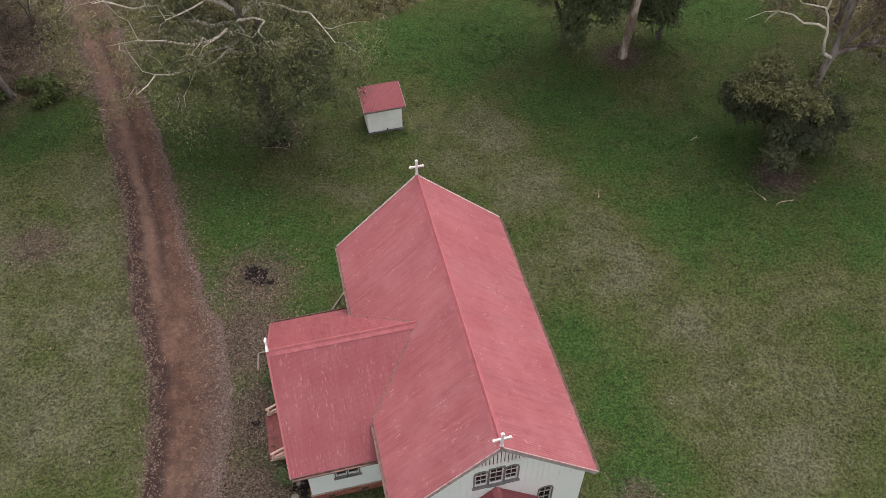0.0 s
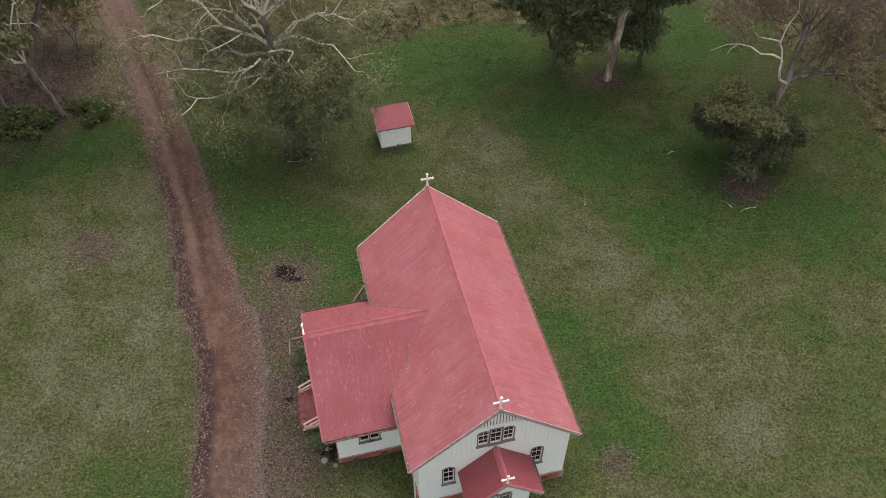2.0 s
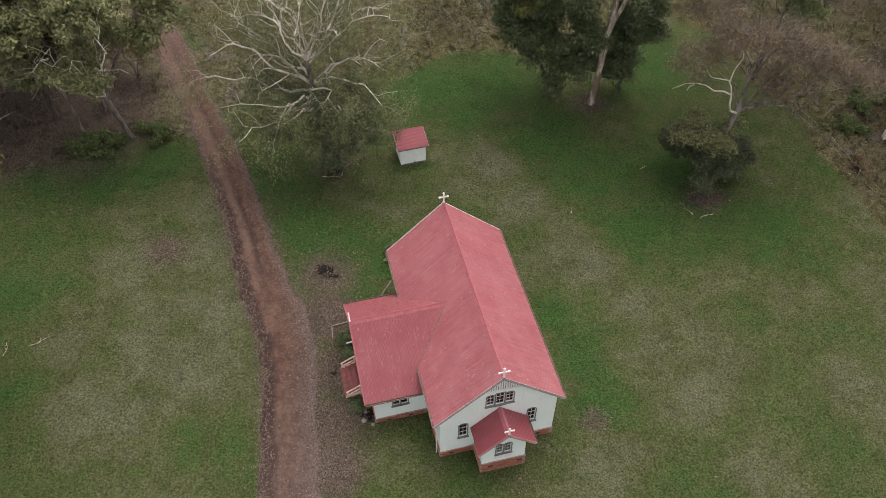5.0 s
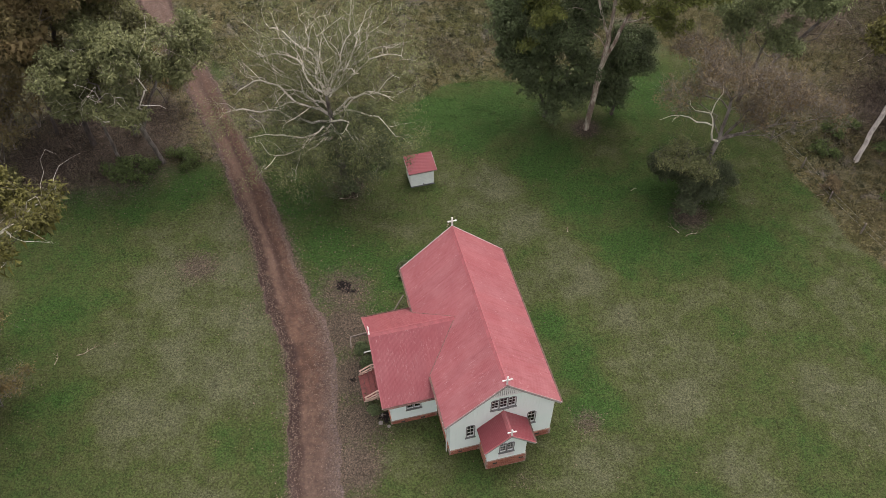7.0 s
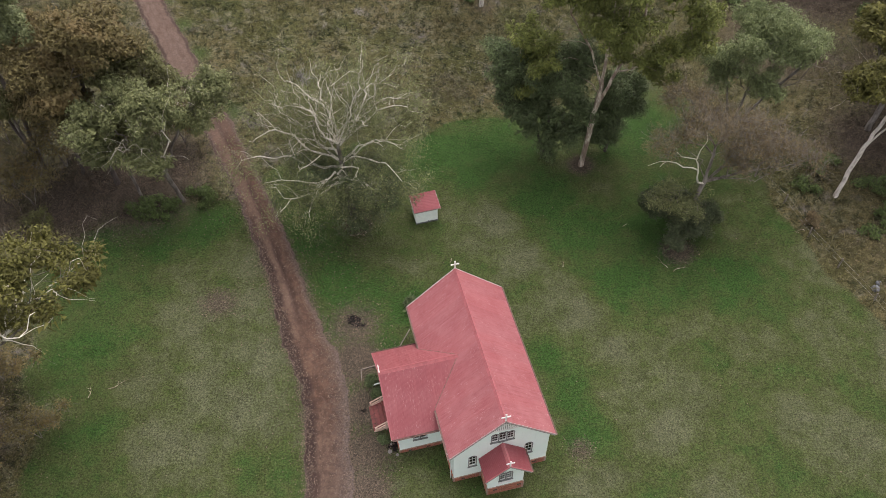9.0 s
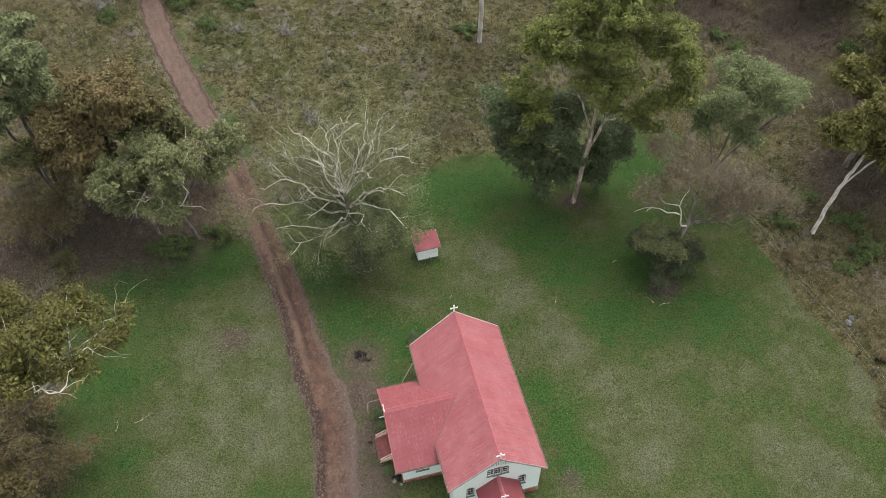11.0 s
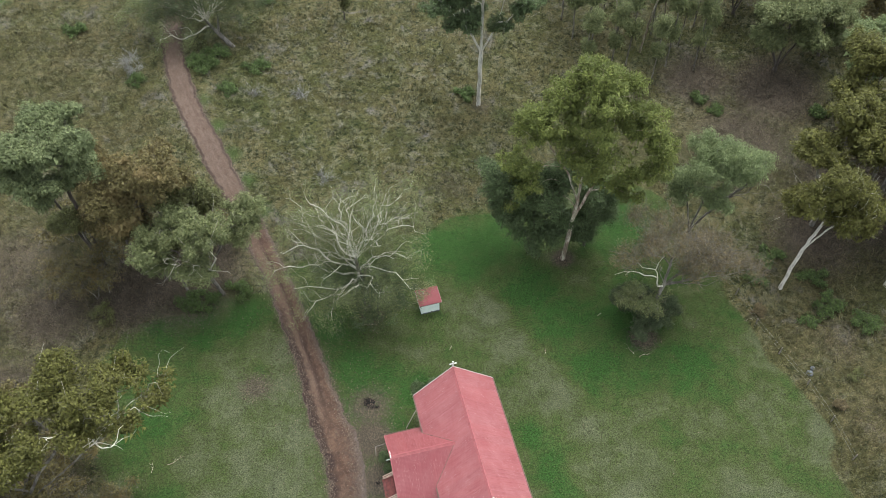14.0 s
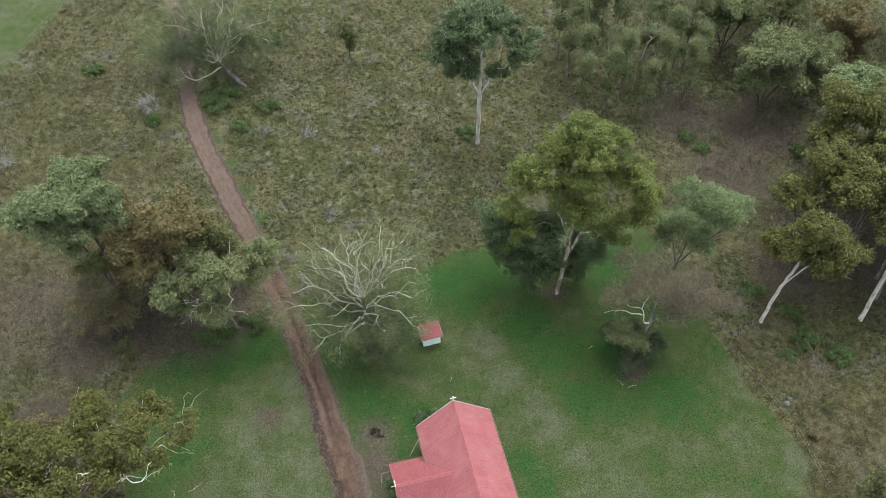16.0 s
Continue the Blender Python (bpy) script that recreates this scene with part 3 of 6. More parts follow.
L_SHRUB = leaf_material("shrub_leaves", (0.055, 0.088, 0.026), (0.165, 0.220, 0.072))

# ---------------------------------------------------------------- mesh helpers
def mesh_of(name, verts, faces, material, smooth=False):
    me = bpy.data.meshes.new(name)
    me.from_pydata([tuple(v) for v in verts], [], faces)
    me.materials.append(material)
    if smooth:
        me.shade_smooth()
    me.update()
    return me


def quads_mesh(name, pts, per, material):
    """A mesh of many separate faces, each of `per` corners: pts is (n, per, 3)."""
    n = len(pts)
    me = bpy.data.meshes.new(name)
    me.vertices.add(n * per)
    me.vertices.foreach_set("co", np.asarray(pts, np.float32).ravel())
    me.loops.add(n * per)
    me.loops.foreach_set("vertex_index", np.arange(n * per, dtype=np.int32))
    me.polygons.add(n)
    me.polygons.foreach_set("loop_start", np.arange(0, n * per, per, dtype=np.int32))
    me.materials.append(material)
    me.update(calc_edges=True)
    return me


def child(name, me, parent, label=""):
    ob = new(name, me)
    ob.parent = parent
    if label:
        tagged(ob, label)
    return ob


def part(name, bm, material, parent, label=""):
    me = bpy.data.meshes.new(name)
    bm.normal_update()
    bm.to_mesh(me)
    bm.free()
    me.materials.append(material)
    return child(name, me, parent, label)


def thing(name, m, label, category, group="", kind=""):
    ob = new(name)
    ob.empty_display_size = 0.2
    ob.matrix_world = m
    return tagged(ob, label, category, group, kind)


def add_box(bm, x0, x1, y0, y1, z0, z1, bevel=0.0):
    made = bmesh.ops.create_cube(bm, size=1.0, matrix=Matrix.LocRotScale(((x0 + x1) / 2, (y0 + y1) / 2, (z0 + z1) / 2), None, (x1 - x0, y1 - y0, z1 - z0)))
    if bevel:
        vs = set(made["verts"])
        bmesh.ops.bevel(bm, geom=[e for e in bm.edges if e.verts[0] in vs], offset=bevel, segments=1, affect="EDGES")
    return bm


def box(x0, x1, y0, y1, z0, z1, bevel=0.0):
    return add_box(bmesh.new(), x0, x1, y0, y1, z0, z1, bevel)


def bar(bm, a, b, r, sides=6, r2=None):
    a, b = Vector(a), Vector(b)
    d = b - a
    m = Matrix.Translation((a + b) / 2) @ d.to_track_quat("Z", "Y").to_matrix().to_4x4()
    bmesh.ops.create_cone(bm, cap_ends=True, segments=sides, radius1=r, radius2=r if r2 is None else r2, depth=d.length, matrix=m)
    return bm


def beam(bm, a, b, w, h):
    """A rectangular bar from a to b, h high."""
    a, b = Vector(a), Vector(b)
    d = b - a
    side = d.cross(Vector((0, 0, 1))).normalized()
    up = side.cross(d).normalized()
    vs = [bm.verts.new(p + side * s * w / 2 + up * u * h / 2) for p in (a, b) for s, u in ((-1, -1), (1, -1), (1, 1), (-1, 1))]
    for f in ((0, 1, 2, 3), (7, 6, 5, 4), (0, 4, 5, 1), (1, 5, 6, 2), (2, 6, 7, 3), (3, 7, 4, 0)):
        bm.faces.new([vs[i] for i in f])
    bmesh.ops.recalc_face_normals(bm, faces=bm.faces)
    return bm


def arch(cx, z0, w, h, seg=8):
    """Outline of a window with a round head, as (x, z) points."""
    r = w / 2
    pts = [(cx - r, z0), (cx + r, z0)]
    return pts + [(cx + r * math.cos(a), z0 + h - r * 0.8 + r * 0.8 * math.sin(a)) for a in [math.pi * i / seg for i in range(seg + 1)]]


def panel(outline, holes, thick, m):
    """A wall of that thickness with openings cut right through. Outline and holes are (x, z); it stands on y = 0 and goes back to +y."""
    bm = bmesh.new()
    for loop in [outline] + holes:
        vs = [bm.verts.new((x, 0, z)) for x, z in loop]
        for a, b in zip(vs, vs[1:] + vs[:1]):
            bm.edges.new((a, b))
    bmesh.ops.triangle_fill(bm, use_beauty=True, use_dissolve=False, edges=bm.edges[:], normal=(0, -1, 0))
    got = bmesh.ops.extrude_face_region(bm, geom=bm.faces[:])
    bmesh.ops.translate(bm, verts=[v for v in got["geom"] if isinstance(v, bmesh.types.BMVert)], vec=(0, thick, 0))
    bmesh.ops.recalc_face_normals(bm, faces=bm.faces)
    bmesh.ops.transform(bm, verts=bm.verts, matrix=m)
    return bm


def ring(outline, width, y0, y1, m):
    """A frame that follows an outline: width inwards, from y0 to y1."""
    n = len(outline)
    cx, cz = sum(p[0] for p in outline) / n, sum(p[1] for p in outline) / n
    xs, zs = [p[0] for p in outline], [p[1] for p in outline]
    hw, hh = (max(xs) - min(xs)) / 2, (max(zs) - min(zs)) / 2
    mx, mz = (max(xs) + min(xs)) / 2, (max(zs) + min(zs)) / 2
    inner = [(mx + (x - mx) * (hw - width) / hw, mz + (z - mz) * (hh - width) / hh) for x, z in outline]
    bm = bmesh.new()
    loops = [[bm.verts.new((x, y, z)) for x, z in o] for o, y in ((outline, y0), (inner, y0), (inner, y1), (outline, y1))]
    for a, b in zip(loops, loops[1:] + loops[:1]):
        for i in range(n):
            bm.faces.new((a[i], a[(i + 1) % n], b[(i + 1) % n], b[i]))
    bmesh.ops.recalc_face_normals(bm, faces=bm.faces)
    bmesh.ops.transform(bm, verts=bm.verts, matrix=m)
    return bm


def sheet(cols, material, name="roof_sheet", along=0.0):
    """A corrugated sheet from columns of (low point, high point). Its UV is in metres: across, and up the slope."""
    verts = [p for c in cols for p in c]
    faces = [(2 * i, 2 * i + 2, 2 * i + 3, 2 * i + 1) for i in range(len(cols) - 1)]
    me = mesh_of(name, verts, faces, material, True)
    uv = me.uv_layers.new(name="UVMap")
    top = cols[0][1]
    for lp in me.loops:
        k = lp.vertex_index
        low, high = cols[k // 2]
        x = along + (k // 2) * 0.019
        uv.data[lp.index].uv = (x, (high - low).length if k % 2 == 0 else 0.0)
    return me


# ---------------------------------------------------------------- ground and road
def build_ground():
    def axis(lo, hi, step):
        out = [40, 110, 300, 900, 2600]
        return np.r_[[lo - d for d in out[::-1]], np.arange(lo, hi + step / 2, step), [hi + d for d in out]]
    xs, ys = axis(-75, 75, 0.6), axis(-30, 125, 0.6)
    gx, gy = np.meshgrid(xs, ys)
    gz = terrain(gx, gy)
    nx, ny = len(xs), len(ys)
    i = np.arange(nx * ny).reshape(ny, nx)
    faces = np.stack([i[:-1, :-1], i[:-1, 1:], i[1:, 1:], i[1:, :-1]], -1).reshape(-1, 4)
    me = bpy.data.meshes.new("ground")
    me.vertices.add(nx * ny)
    me.vertices.foreach_set("co", np.stack([gx, gy, gz], -1).astype(np.float32).ravel())
    me.loops.add(faces.size)
    me.loops.foreach_set("vertex_index", faces.astype(np.int32).ravel())
    me.polygons.add(len(faces))
    me.polygons.foreach_set("loop_start", np.arange(0, faces.size, 4, dtype=np.int32))
    me.materials.append(GRASS)
    me.update(calc_edges=True)
    me.shade_smooth()
    a = me.attributes.new("cover", "FLOAT_COLOR", "POINT")
    a.data.foreach_set("color", cover(gx, gy).astype(np.float32).ravel())
    tagged(new("ground", me), "patchy mown lawn running into rough dry pasture", "ground", kind="structure")


def build_road():
    t, p = road_points()
    d = np.gradient(p[:, :2], axis=0)
    d /= np.linalg.norm(d, axis=1)[:, None]
    side = np.stack([d[:, 1], -d[:, 0]], 1)
    cols = np.array([-1, -0.92, -0.78, -0.6, -0.42, -0.25, -0.1, 0.03, 0.16, 0.3, 0.48, 0.66, 0.8, 0.92, 1.0])
    prof = np.array([-0.10, 0.02, 0.06, 0.03, 0.005, 0.02, 0.03, -0.01, -0.015, 0.04, 0.03, 0.03, 0.06, 0.02, -0.10])
    rng = np.random.RandomState(5)
    verts, uvs = [], []
    for k in range(len(t)):
        left = 1.02 + 0.08 * math.sin(t[k] * 0.55) + 0.06 * math.sin(t[k] * 2.3 + 1) + 0.20 * rng.rand()
        right = 1.02 + 0.09 * math.sin(t[k] * 0.47 + 2) + 0.06 * math.sin(t[k] * 1.9) + 0.20 * rng.rand()
        for c, h in zip(cols, prof):
            w = p[k, 2] * (left if c < 0 else right)
            q = p[k, :2] + side[k] * c * w
            verts.append((q[0], q[1], ground_zs(q) + 0.035 + h))
            uvs.append((c, t[k]))
    n = len(cols)
    faces = [(a * n + b, a * n + b + 1, (a + 1) * n + b + 1, (a + 1) * n + b) for a in range(len(t) - 1) for b in range(n - 1)]
    me = mesh_of("road", verts, faces, ROAD, True)
    uv = me.uv_layers.new(name="UVMap")
    for lp in me.loops:
        uv.data[lp.index].uv = uvs[lp.vertex_index]
    tagged(new("road", me), "unsealed red dirt track with a dark wheel rut", "road", kind="structure")


def ground_zs(q):
    return float(terrain(q[0], q[1]))


build_ground()
build_road()

# ---------------------------------------------------------------- the church
EAVE, RIDGE, HALF, END = 3.46, 6.86, 3.60, 6.20          # nave roof: eave and ridge heights, half width, half length
WEAVE, WRIDGE, WHALF, WEST = 2.52, 5.55, 3.50, -6.85     # side wing roof
PEAVE, PRIDGE, PHALF, PFRONT = 2.16, 3.70, 1.58, -7.74   # porch roof
NS, WS, PS = (RIDGE - EAVE) / HALF, (WRIDGE - WEAVE) / WHALF, (PRIDGE - PEAVE) / PHALF
WALLY, BASE_TOP, FOOT = -6.02, 0.12, -0.75
PITCH, DEEP = 0.0762, 0.011
church_seed = []


def corrugated(parent, axis, lo, hi, span, width=0.762, lift=0.0, paint=None):
    """Sheets side by side along an axis from lo to hi. span(s) gives the low and high point of the slope at s."""
    n = max(1, round((hi - lo) / width))
    church_seed.append(0)                        # each slope takes another stretch of the weathering
    step = (hi - lo) / n
    for k in range(n):
        a, b = lo + k * step - 0.02, lo + (k + 1) * step + 0.02
        cols = []
        m = max(4, int(round((b - a) / PITCH * 4)))
        for j in range(m + 1):
            s = a + (b - a) * j / m
            s2 = min(max(s, lo), hi)
            got = span(s2)
            if got is None:
                continue
            p, q = Vector(got[0]), Vector(got[1])
            wave = DEEP * math.cos(2 * math.pi * s / PITCH) + lift + 0.004 * (k % 2)
            out = Vector((0, 0, wave))
            cols.append((p + out, q + out))
        if len(cols) > 2:
            child("roof_sheet", sheet(cols, paint or ROOF, "roof_sheet", a + len(church_seed) * 37.3), parent)


def slope_part(church, name, corners):
    """The battens and lining under a roof slope, a thin solid."""
    bm = bmesh.new()
    top = [bm.verts.new(Vector(c) - Vector((0, 0, 0.03))) for c in corners]
    low = [bm.verts.new(Vector(c) - Vector((0, 0, 0.10))) for c in corners]
    n = len(corners)
    bm.faces.new(top)
    bm.faces.new(low[::-1])
    for i in range(n):
        bm.faces.new((top[i], low[i], low[(i + 1) % n], top[(i + 1) % n]))
    bmesh.ops.recalc_face_normals(bm, faces=bm.faces)
    return part(name, bm, TIMBER, church)


def cap(church, a, b, slope_a, slope_b, across, w=0.14, roll=0.028):
    """A ridge capping: two folded wings and a rolled top."""
    a, b, ac = Vector(a), Vector(b), Vector(across)
    bm = bmesh.new()
    prof = [(-w, -w * slope_a + 0.030), (-w * 0.35, -w * 0.35 * slope_a + 0.036), (-roll, 0.035), (-roll * 0.6, 0.035 + roll), (0, 0.035 + roll * 1.35), (roll * 0.6, 0.035 + roll), (roll, 0.035),
            (w * 0.35, -w * 0.35 * slope_b + 0.036), (w, -w * slope_b + 0.030)]
    rows = [[bm.verts.new(p + ac * x + Vector((0, 0, z + 0.004))) for x, z in prof] for p in (a, b)]
    for i in range(len(prof) - 1):
        bm.faces.new((rows[0][i], rows[1][i], rows[1][i + 1], rows[0][i + 1]))
    return part("ridge_cap", bm, CAPRED, church)


def cross(parent, x, y, z, h=0.82, turn=0.0, s=1.0):
    """A white cross with clover ends."""
    bm = bmesh.new()
    r, t = 0.058 * s, 0.03
    arm, up = 0.25 * s, h * 0.60
    add_box(bm, -r * 0.8, r * 0.8, -t, t, 0, h, 0.01)
    add_box(bm, -arm, -r * 0.8, -t, t, up - r * 0.8, up + r * 0.8, 0.01)
    add_box(bm, r * 0.8, arm, -t, t, up - r * 0.8, up + r * 0.8, 0.01)
    for cx, cz in ((0, h), (-arm, up), (arm, up), (0, 0.03)):
        for dx, dz in ((-0.034, 0), (0.034, 0), (0, 0.034), (0, -0.034)):
            bmesh.ops.create_cone(bm, cap_ends=True, segments=10, radius1=0.028 * s, radius2=0.028 * s, depth=2.3 * t + abs(dx) * 0.1,
                                  matrix=pose(cx + dx * s, 0, cz + dz * s, 90, 0, 0))
    bmesh.ops.transform(bm, verts=bm.verts, matrix=pose(x, y, z, 0, 0, turn))
    return part("cross", bm, WHITE, parent, "white painted cross with clover ends")


def window(church, outline, m, cols, rows, head=0.0, frame_mat=None):
    """A window in an opening: surround, sash, glazing bars, pane and sill."""
    xs, zs = [p[0] for p in outline], [p[1] for p in outline]
    x0, x1, z0, z1 = min(xs), max(xs), min(zs), max(zs)
    grow = [((x - (x0 + x1) / 2) * (1 + 0.11 / (x1 - x0)) + (x0 + x1) / 2, (z - (z0 + z1) / 2) * (1 + 0.11 / (z1 - z0)) + (z0 + z1) / 2) for x, z in outline]
    win = part("window", ring(grow, 0.050, -0.035, 0.06, m), GREYTRIM, church, "grey timber window surround")
    part("sash", ring(outline, 0.028, 0.004, 0.055, m), WHITE, win, "white painted sash")
    bm = bmesh.new()
    vs = [bm.verts.new(m @ Vector((x, 0.05, z))) for x, z in outline]
    bm.faces.new(vs)
    part("pane", bm, GLASS, win).visible_shadow = False
    for i in range(1, cols):
        x = x0 + (x1 - x0) * i / cols
        bm = box(x - 0.006, x + 0.006, 0.015, 0.048, z0 + 0.03, z1 - 0.03)
        bmesh.ops.transform(bm, verts=bm.verts, matrix=m)
        part("glazing_bar", bm, CREAM, win)
    for i in range(1, rows):
        z = z0 + (z1 - z0) * i / rows
        bm = box(x0 + 0.03, x1 - 0.03, 0.018, 0.046, z - 0.007, z + 0.007)
        bmesh.ops.transform(bm, verts=bm.verts, matrix=m)
        part("glazing_bar", bm, CREAM, win)
    bm = box(x0 - 0.10, x1 + 0.10, -0.085, 0.03, z0 - 0.13, z0 - 0.082, 0.008)
    bmesh.ops.transform(bm, verts=bm.verts, matrix=m)
    part("sill", bm, GREYTRIM, win)
    return win


def gutter(church, a, b, out, paint=None):
    """An old gutter along an eave."""
    a, b, o = Vector(a), Vector(b), Vector(out)
    bm = bmesh.new()
    prof = [(0.0, 0.04), (0.0, -0.06), (0.10, -0.06), (0.115, 0.03), (0.10, 0.03), (0.09, -0.045), (0.015, -0.045), (0.012, 0.04)]
    rows = [[bm.verts.new(p + o * x + Vector((0, 0, z))) for x, z in prof] for p in (a, b)]
    n = len(prof)
    for i in range(n):
        bm.faces.new((rows[0][i], rows[1][i], rows[1][(i + 1) % n], rows[0][(i + 1) % n]))
    bm.faces.new(rows[0])
    bm.faces.new(rows[1][::-1])
    bmesh.ops.recalc_face_normals(bm, faces=bm.faces)
    return part("gutter", bm, paint or GUTTER, church)


def build_church():
    church = thing("church", CH, "pale mint timber church with faded red iron roofs, brick base", "church")
    south = pose(0, WALLY, 0)
    # --- nave walls
    wx = 3.24
    top = EAVE + (HALF - wx) * NS - 0.10
    peak = RIDGE - 0.12
    gable = [(-wx, BASE_TOP), (wx, BASE_TOP), (wx, top), (0, peak), (-wx, top)]
    small = [arch(-1.98, 1.42, 0.46, 1.30), arch(1.86, 1.50, 0.46, 1.30)]
    tri_side = [arch(-0.55, 4.10, 0.42, 0.98), arch(0.49, 4.10, 0.42, 0.98)]
    tri_mid = [(-0.26, 4.06), (0.20, 4.06), (0.20, 5.14), (-0.26, 5.14)]
    wall = part("wall", panel(gable, small + tri_side + [tri_mid], 0.14, south), WALL, church, "pale mint painted gable wall")
    for o in small:
        window(church, o, south, 2, 3)
    for o in tri_side:
        window(church, o, south, 2, 3)
    window(church, tri_mid, south, 2, 3)
    # vertical boards of the upper gable, and the slats of the gable vent
    z0 = 3.56
    for i in range(-15, 16):
        x = i * 0.205 + 0.02
        hi = RIDGE - 0.22 - abs(x) * NS
        vent = 5.50 if abs(x) < 1.20 else hi
        hi = min(hi, vent)
        if abs(x + 0.03) < 0.95:
            segs = [(z0, 3.92), (5.28, hi)]
        else:
            segs = [(z0, hi)]
        for lo, h in segs:
            if h - lo > 0.1:
                part("board", box(x - 0.028, x + 0.028, WALLY - 0.024, WALLY - 0.001, lo, h), WALL, wall)
    # a dark sheet on the uncut wall puts the shade between the slats into colour
    bm = bmesh.new()
    vs = [bm.verts.new(v) for v in ((-1.22, WALLY - 0.012, 5.50), (1.22, WALLY - 0.012, 5.50), (0, WALLY - 0.012, 6.66))]
    bm.faces.new(vs)
    vent = part("gable_vent", bm, DARK, church, "white slatted gable vent")
    for i in range(-9, 10):
        x = i * 0.125
        hi = 6.62 - abs(x) * NS
        if hi > 5.58:
            part("slat", box(x - 0.044, x + 0.044, WALLY - 0.055, WALLY - 0.014, 5.52, hi), WHITE, vent)
    part("vent_sill", box(-1.26, 1.26, WALLY - 0.065, WALLY - 0.014, 5.46, 5.52), WHITE, vent)
    north = pose(0, -WALLY, 0, 0, 0, 180)
    part("wall", panel([(-x, z) for x, z in gable][::-1], [], 0.14, north), WALL, church)
    side = [(WALLY + 0.14, BASE_TOP), (-WALLY - 0.14, BASE_TOP), (-WALLY - 0.14, top - 0.03), (WALLY + 0.14, top - 0.03)]
    part("wall", panel(side, [], 0.14, pose(wx, 0, 0, 0, 0, 90)), WALL, church)
    part("wall", panel(side, [], 0.14, pose(-wx, 0, 0, 0, 0, -90)), WALL, church)
    # --- brick base, as walls of their own
    faced = []
    for x0, x1, y0, y1 in ((-3.30, 3.28, WALLY - 0.06, WALLY + 0.17), (-3.30, 3.28, -WALLY - 0.17, -WALLY + 0.06), (-3.30, -3.07, WALLY + 0.17, -WALLY - 0.17),
                           (3.05, 3.28, WALLY + 0.17, -WALLY - 0.17), (-6.37, -3.36, -3.21, -2.98), (-6.37, -3.36, 2.98, 3.21), (-6.37, -6.14, -2.98, 2.98),
                           (-1.36, 1.20, -7.51, -7.28), (-1.36, -1.13, -7.28, WALLY - 0.06), (0.97, 1.20, -7.28, WALLY - 0.06)):
        base = part("brick_base", box(x0, x1, y0, y1, FOOT, BASE_TOP + (0.38 if y1 < WALLY else 0.0)), MORTAR if y0 in (WALLY - 0.06, -3.21, -7.51) else BRICK, church, "orange brick foundation wall")
        if y0 in (WALLY - 0.06, -3.21, -7.51):
            faced.append((base, x0, x1, y0, BASE_TOP + (0.38 if y1 < WALLY else 0.0)))
    part("floor", box(-3.2, 3.2, WALLY + 0.1, -WALLY - 0.1, 0.0, 0.10), DARK, church)
    # solid blocks without openings; the dark inside of a vent is their colour
    for vx, vy, vz in ((-2.6, WALLY - 0.064, -0.15), (2.4, WALLY - 0.064, -0.15), (-5.6, -3.214, -0.12), (-4.3, -3.214, -0.12), (-0.8, -7.514, 0.15), (0.85, -7.514, 0.15)):
        part("air_vent", box(vx - 0.13, vx + 0.13, vy - 0.018, vy + 0.03, vz - 0.07, vz + 0.07), DARK, church, "dark slotted foundation vent")
    # --- wing walls
    wtop = WEAVE + (WHALF - 3.15) * WS - 0.10
    ws = pose(0, -3.15, 0)
    wwin = [[(-5.28 + k * 0.46, 1.22), (-4.88 + k * 0.46, 1.22), (-4.88 + k * 0.46, 1.92), (-5.28 + k * 0.46, 1.92)] for k in (0, 1)]
    part("wall", panel([(-6.31, BASE_TOP), (-3.36, BASE_TOP), (-3.36, wtop), (-6.31, wtop)], wwin, 0.14, ws), WALL, church, "pale mint painted side wing wall")
    for o in wwin:
        window(church, o, ws, 1, 2)
    part("wall", box(-6.31, -3.36, 3.01, 3.15, BASE_TOP, wtop), WALL, church)
    part("wall", panel([(-3.01, BASE_TOP), (3.01, BASE_TOP), (3.01, wtop + 0.05), (0, WRIDGE - 0.12), (-3.01, wtop + 0.05)], [], 0.14, pose(-6.31, 0, 0, 0, 0, -90)), WALL, church)
    # --- porch walls
    pf = -7.45
    ptop = PEAVE + (PHALF - 1.31) * PS - 0.10
    pw = [arch(-0.34, 1.36, 0.36, 0.98), arch(0.12, 1.36, 0.36, 0.98)]
    pm = pose(0, pf, 0)
    part("wall", panel([(-1.30, 0.50), (1.14, 0.50), (1.14, ptop + 0.06), (0, PRIDGE - 0.12), (-1.30, ptop - 0.06)], pw, 0.12, pm), WALL, church, "pale mint painted porch gable")
    for o in pw:
        window(church, o, pm, 2, 3)
    part("wall", box(-1.30, -1.18, pf + 0.12, WALLY - 0.002, 0.50, ptop - 0.10), WALL, church)
    part("wall", box(1.02, 1.14, pf + 0.12, WALLY - 0.002, 0.50, ptop + 0.02), WALL, church)
    part("notice_board", box(-0.60, 0.38, pf - 0.03, pf - 0.002, 0.76, 1.16, 0.008), WHITE, church, "blank white board under the porch windows")
    # --- roofs
    def valley(y):
        return -((RIDGE - WRIDGE) + WS * abs(y)) / NS

    def nave_west(y):
        x = valley(y) if abs(y) < (HALF * NS - (RIDGE - WRIDGE)) / WS else -HALF
        return (x, y, RIDGE + x * NS), (-0.03, y, RIDGE - 0.03 * NS)

    def nave_east(y):
        return (HALF, y, EAVE), (0.03, y, RIDGE - 0.03 * NS)

    yv = (HALF * NS - (RIDGE - WRIDGE)) / WS
    xv = valley(0)
    sl = slope_part(church, "roof_slope", [(-HALF, -END, EAVE), (-HALF, -yv, EAVE), (xv, 0, WRIDGE), (-HALF, yv, EAVE), (-HALF, END, EAVE), (0, END, RIDGE), (0, -END, RIDGE)])
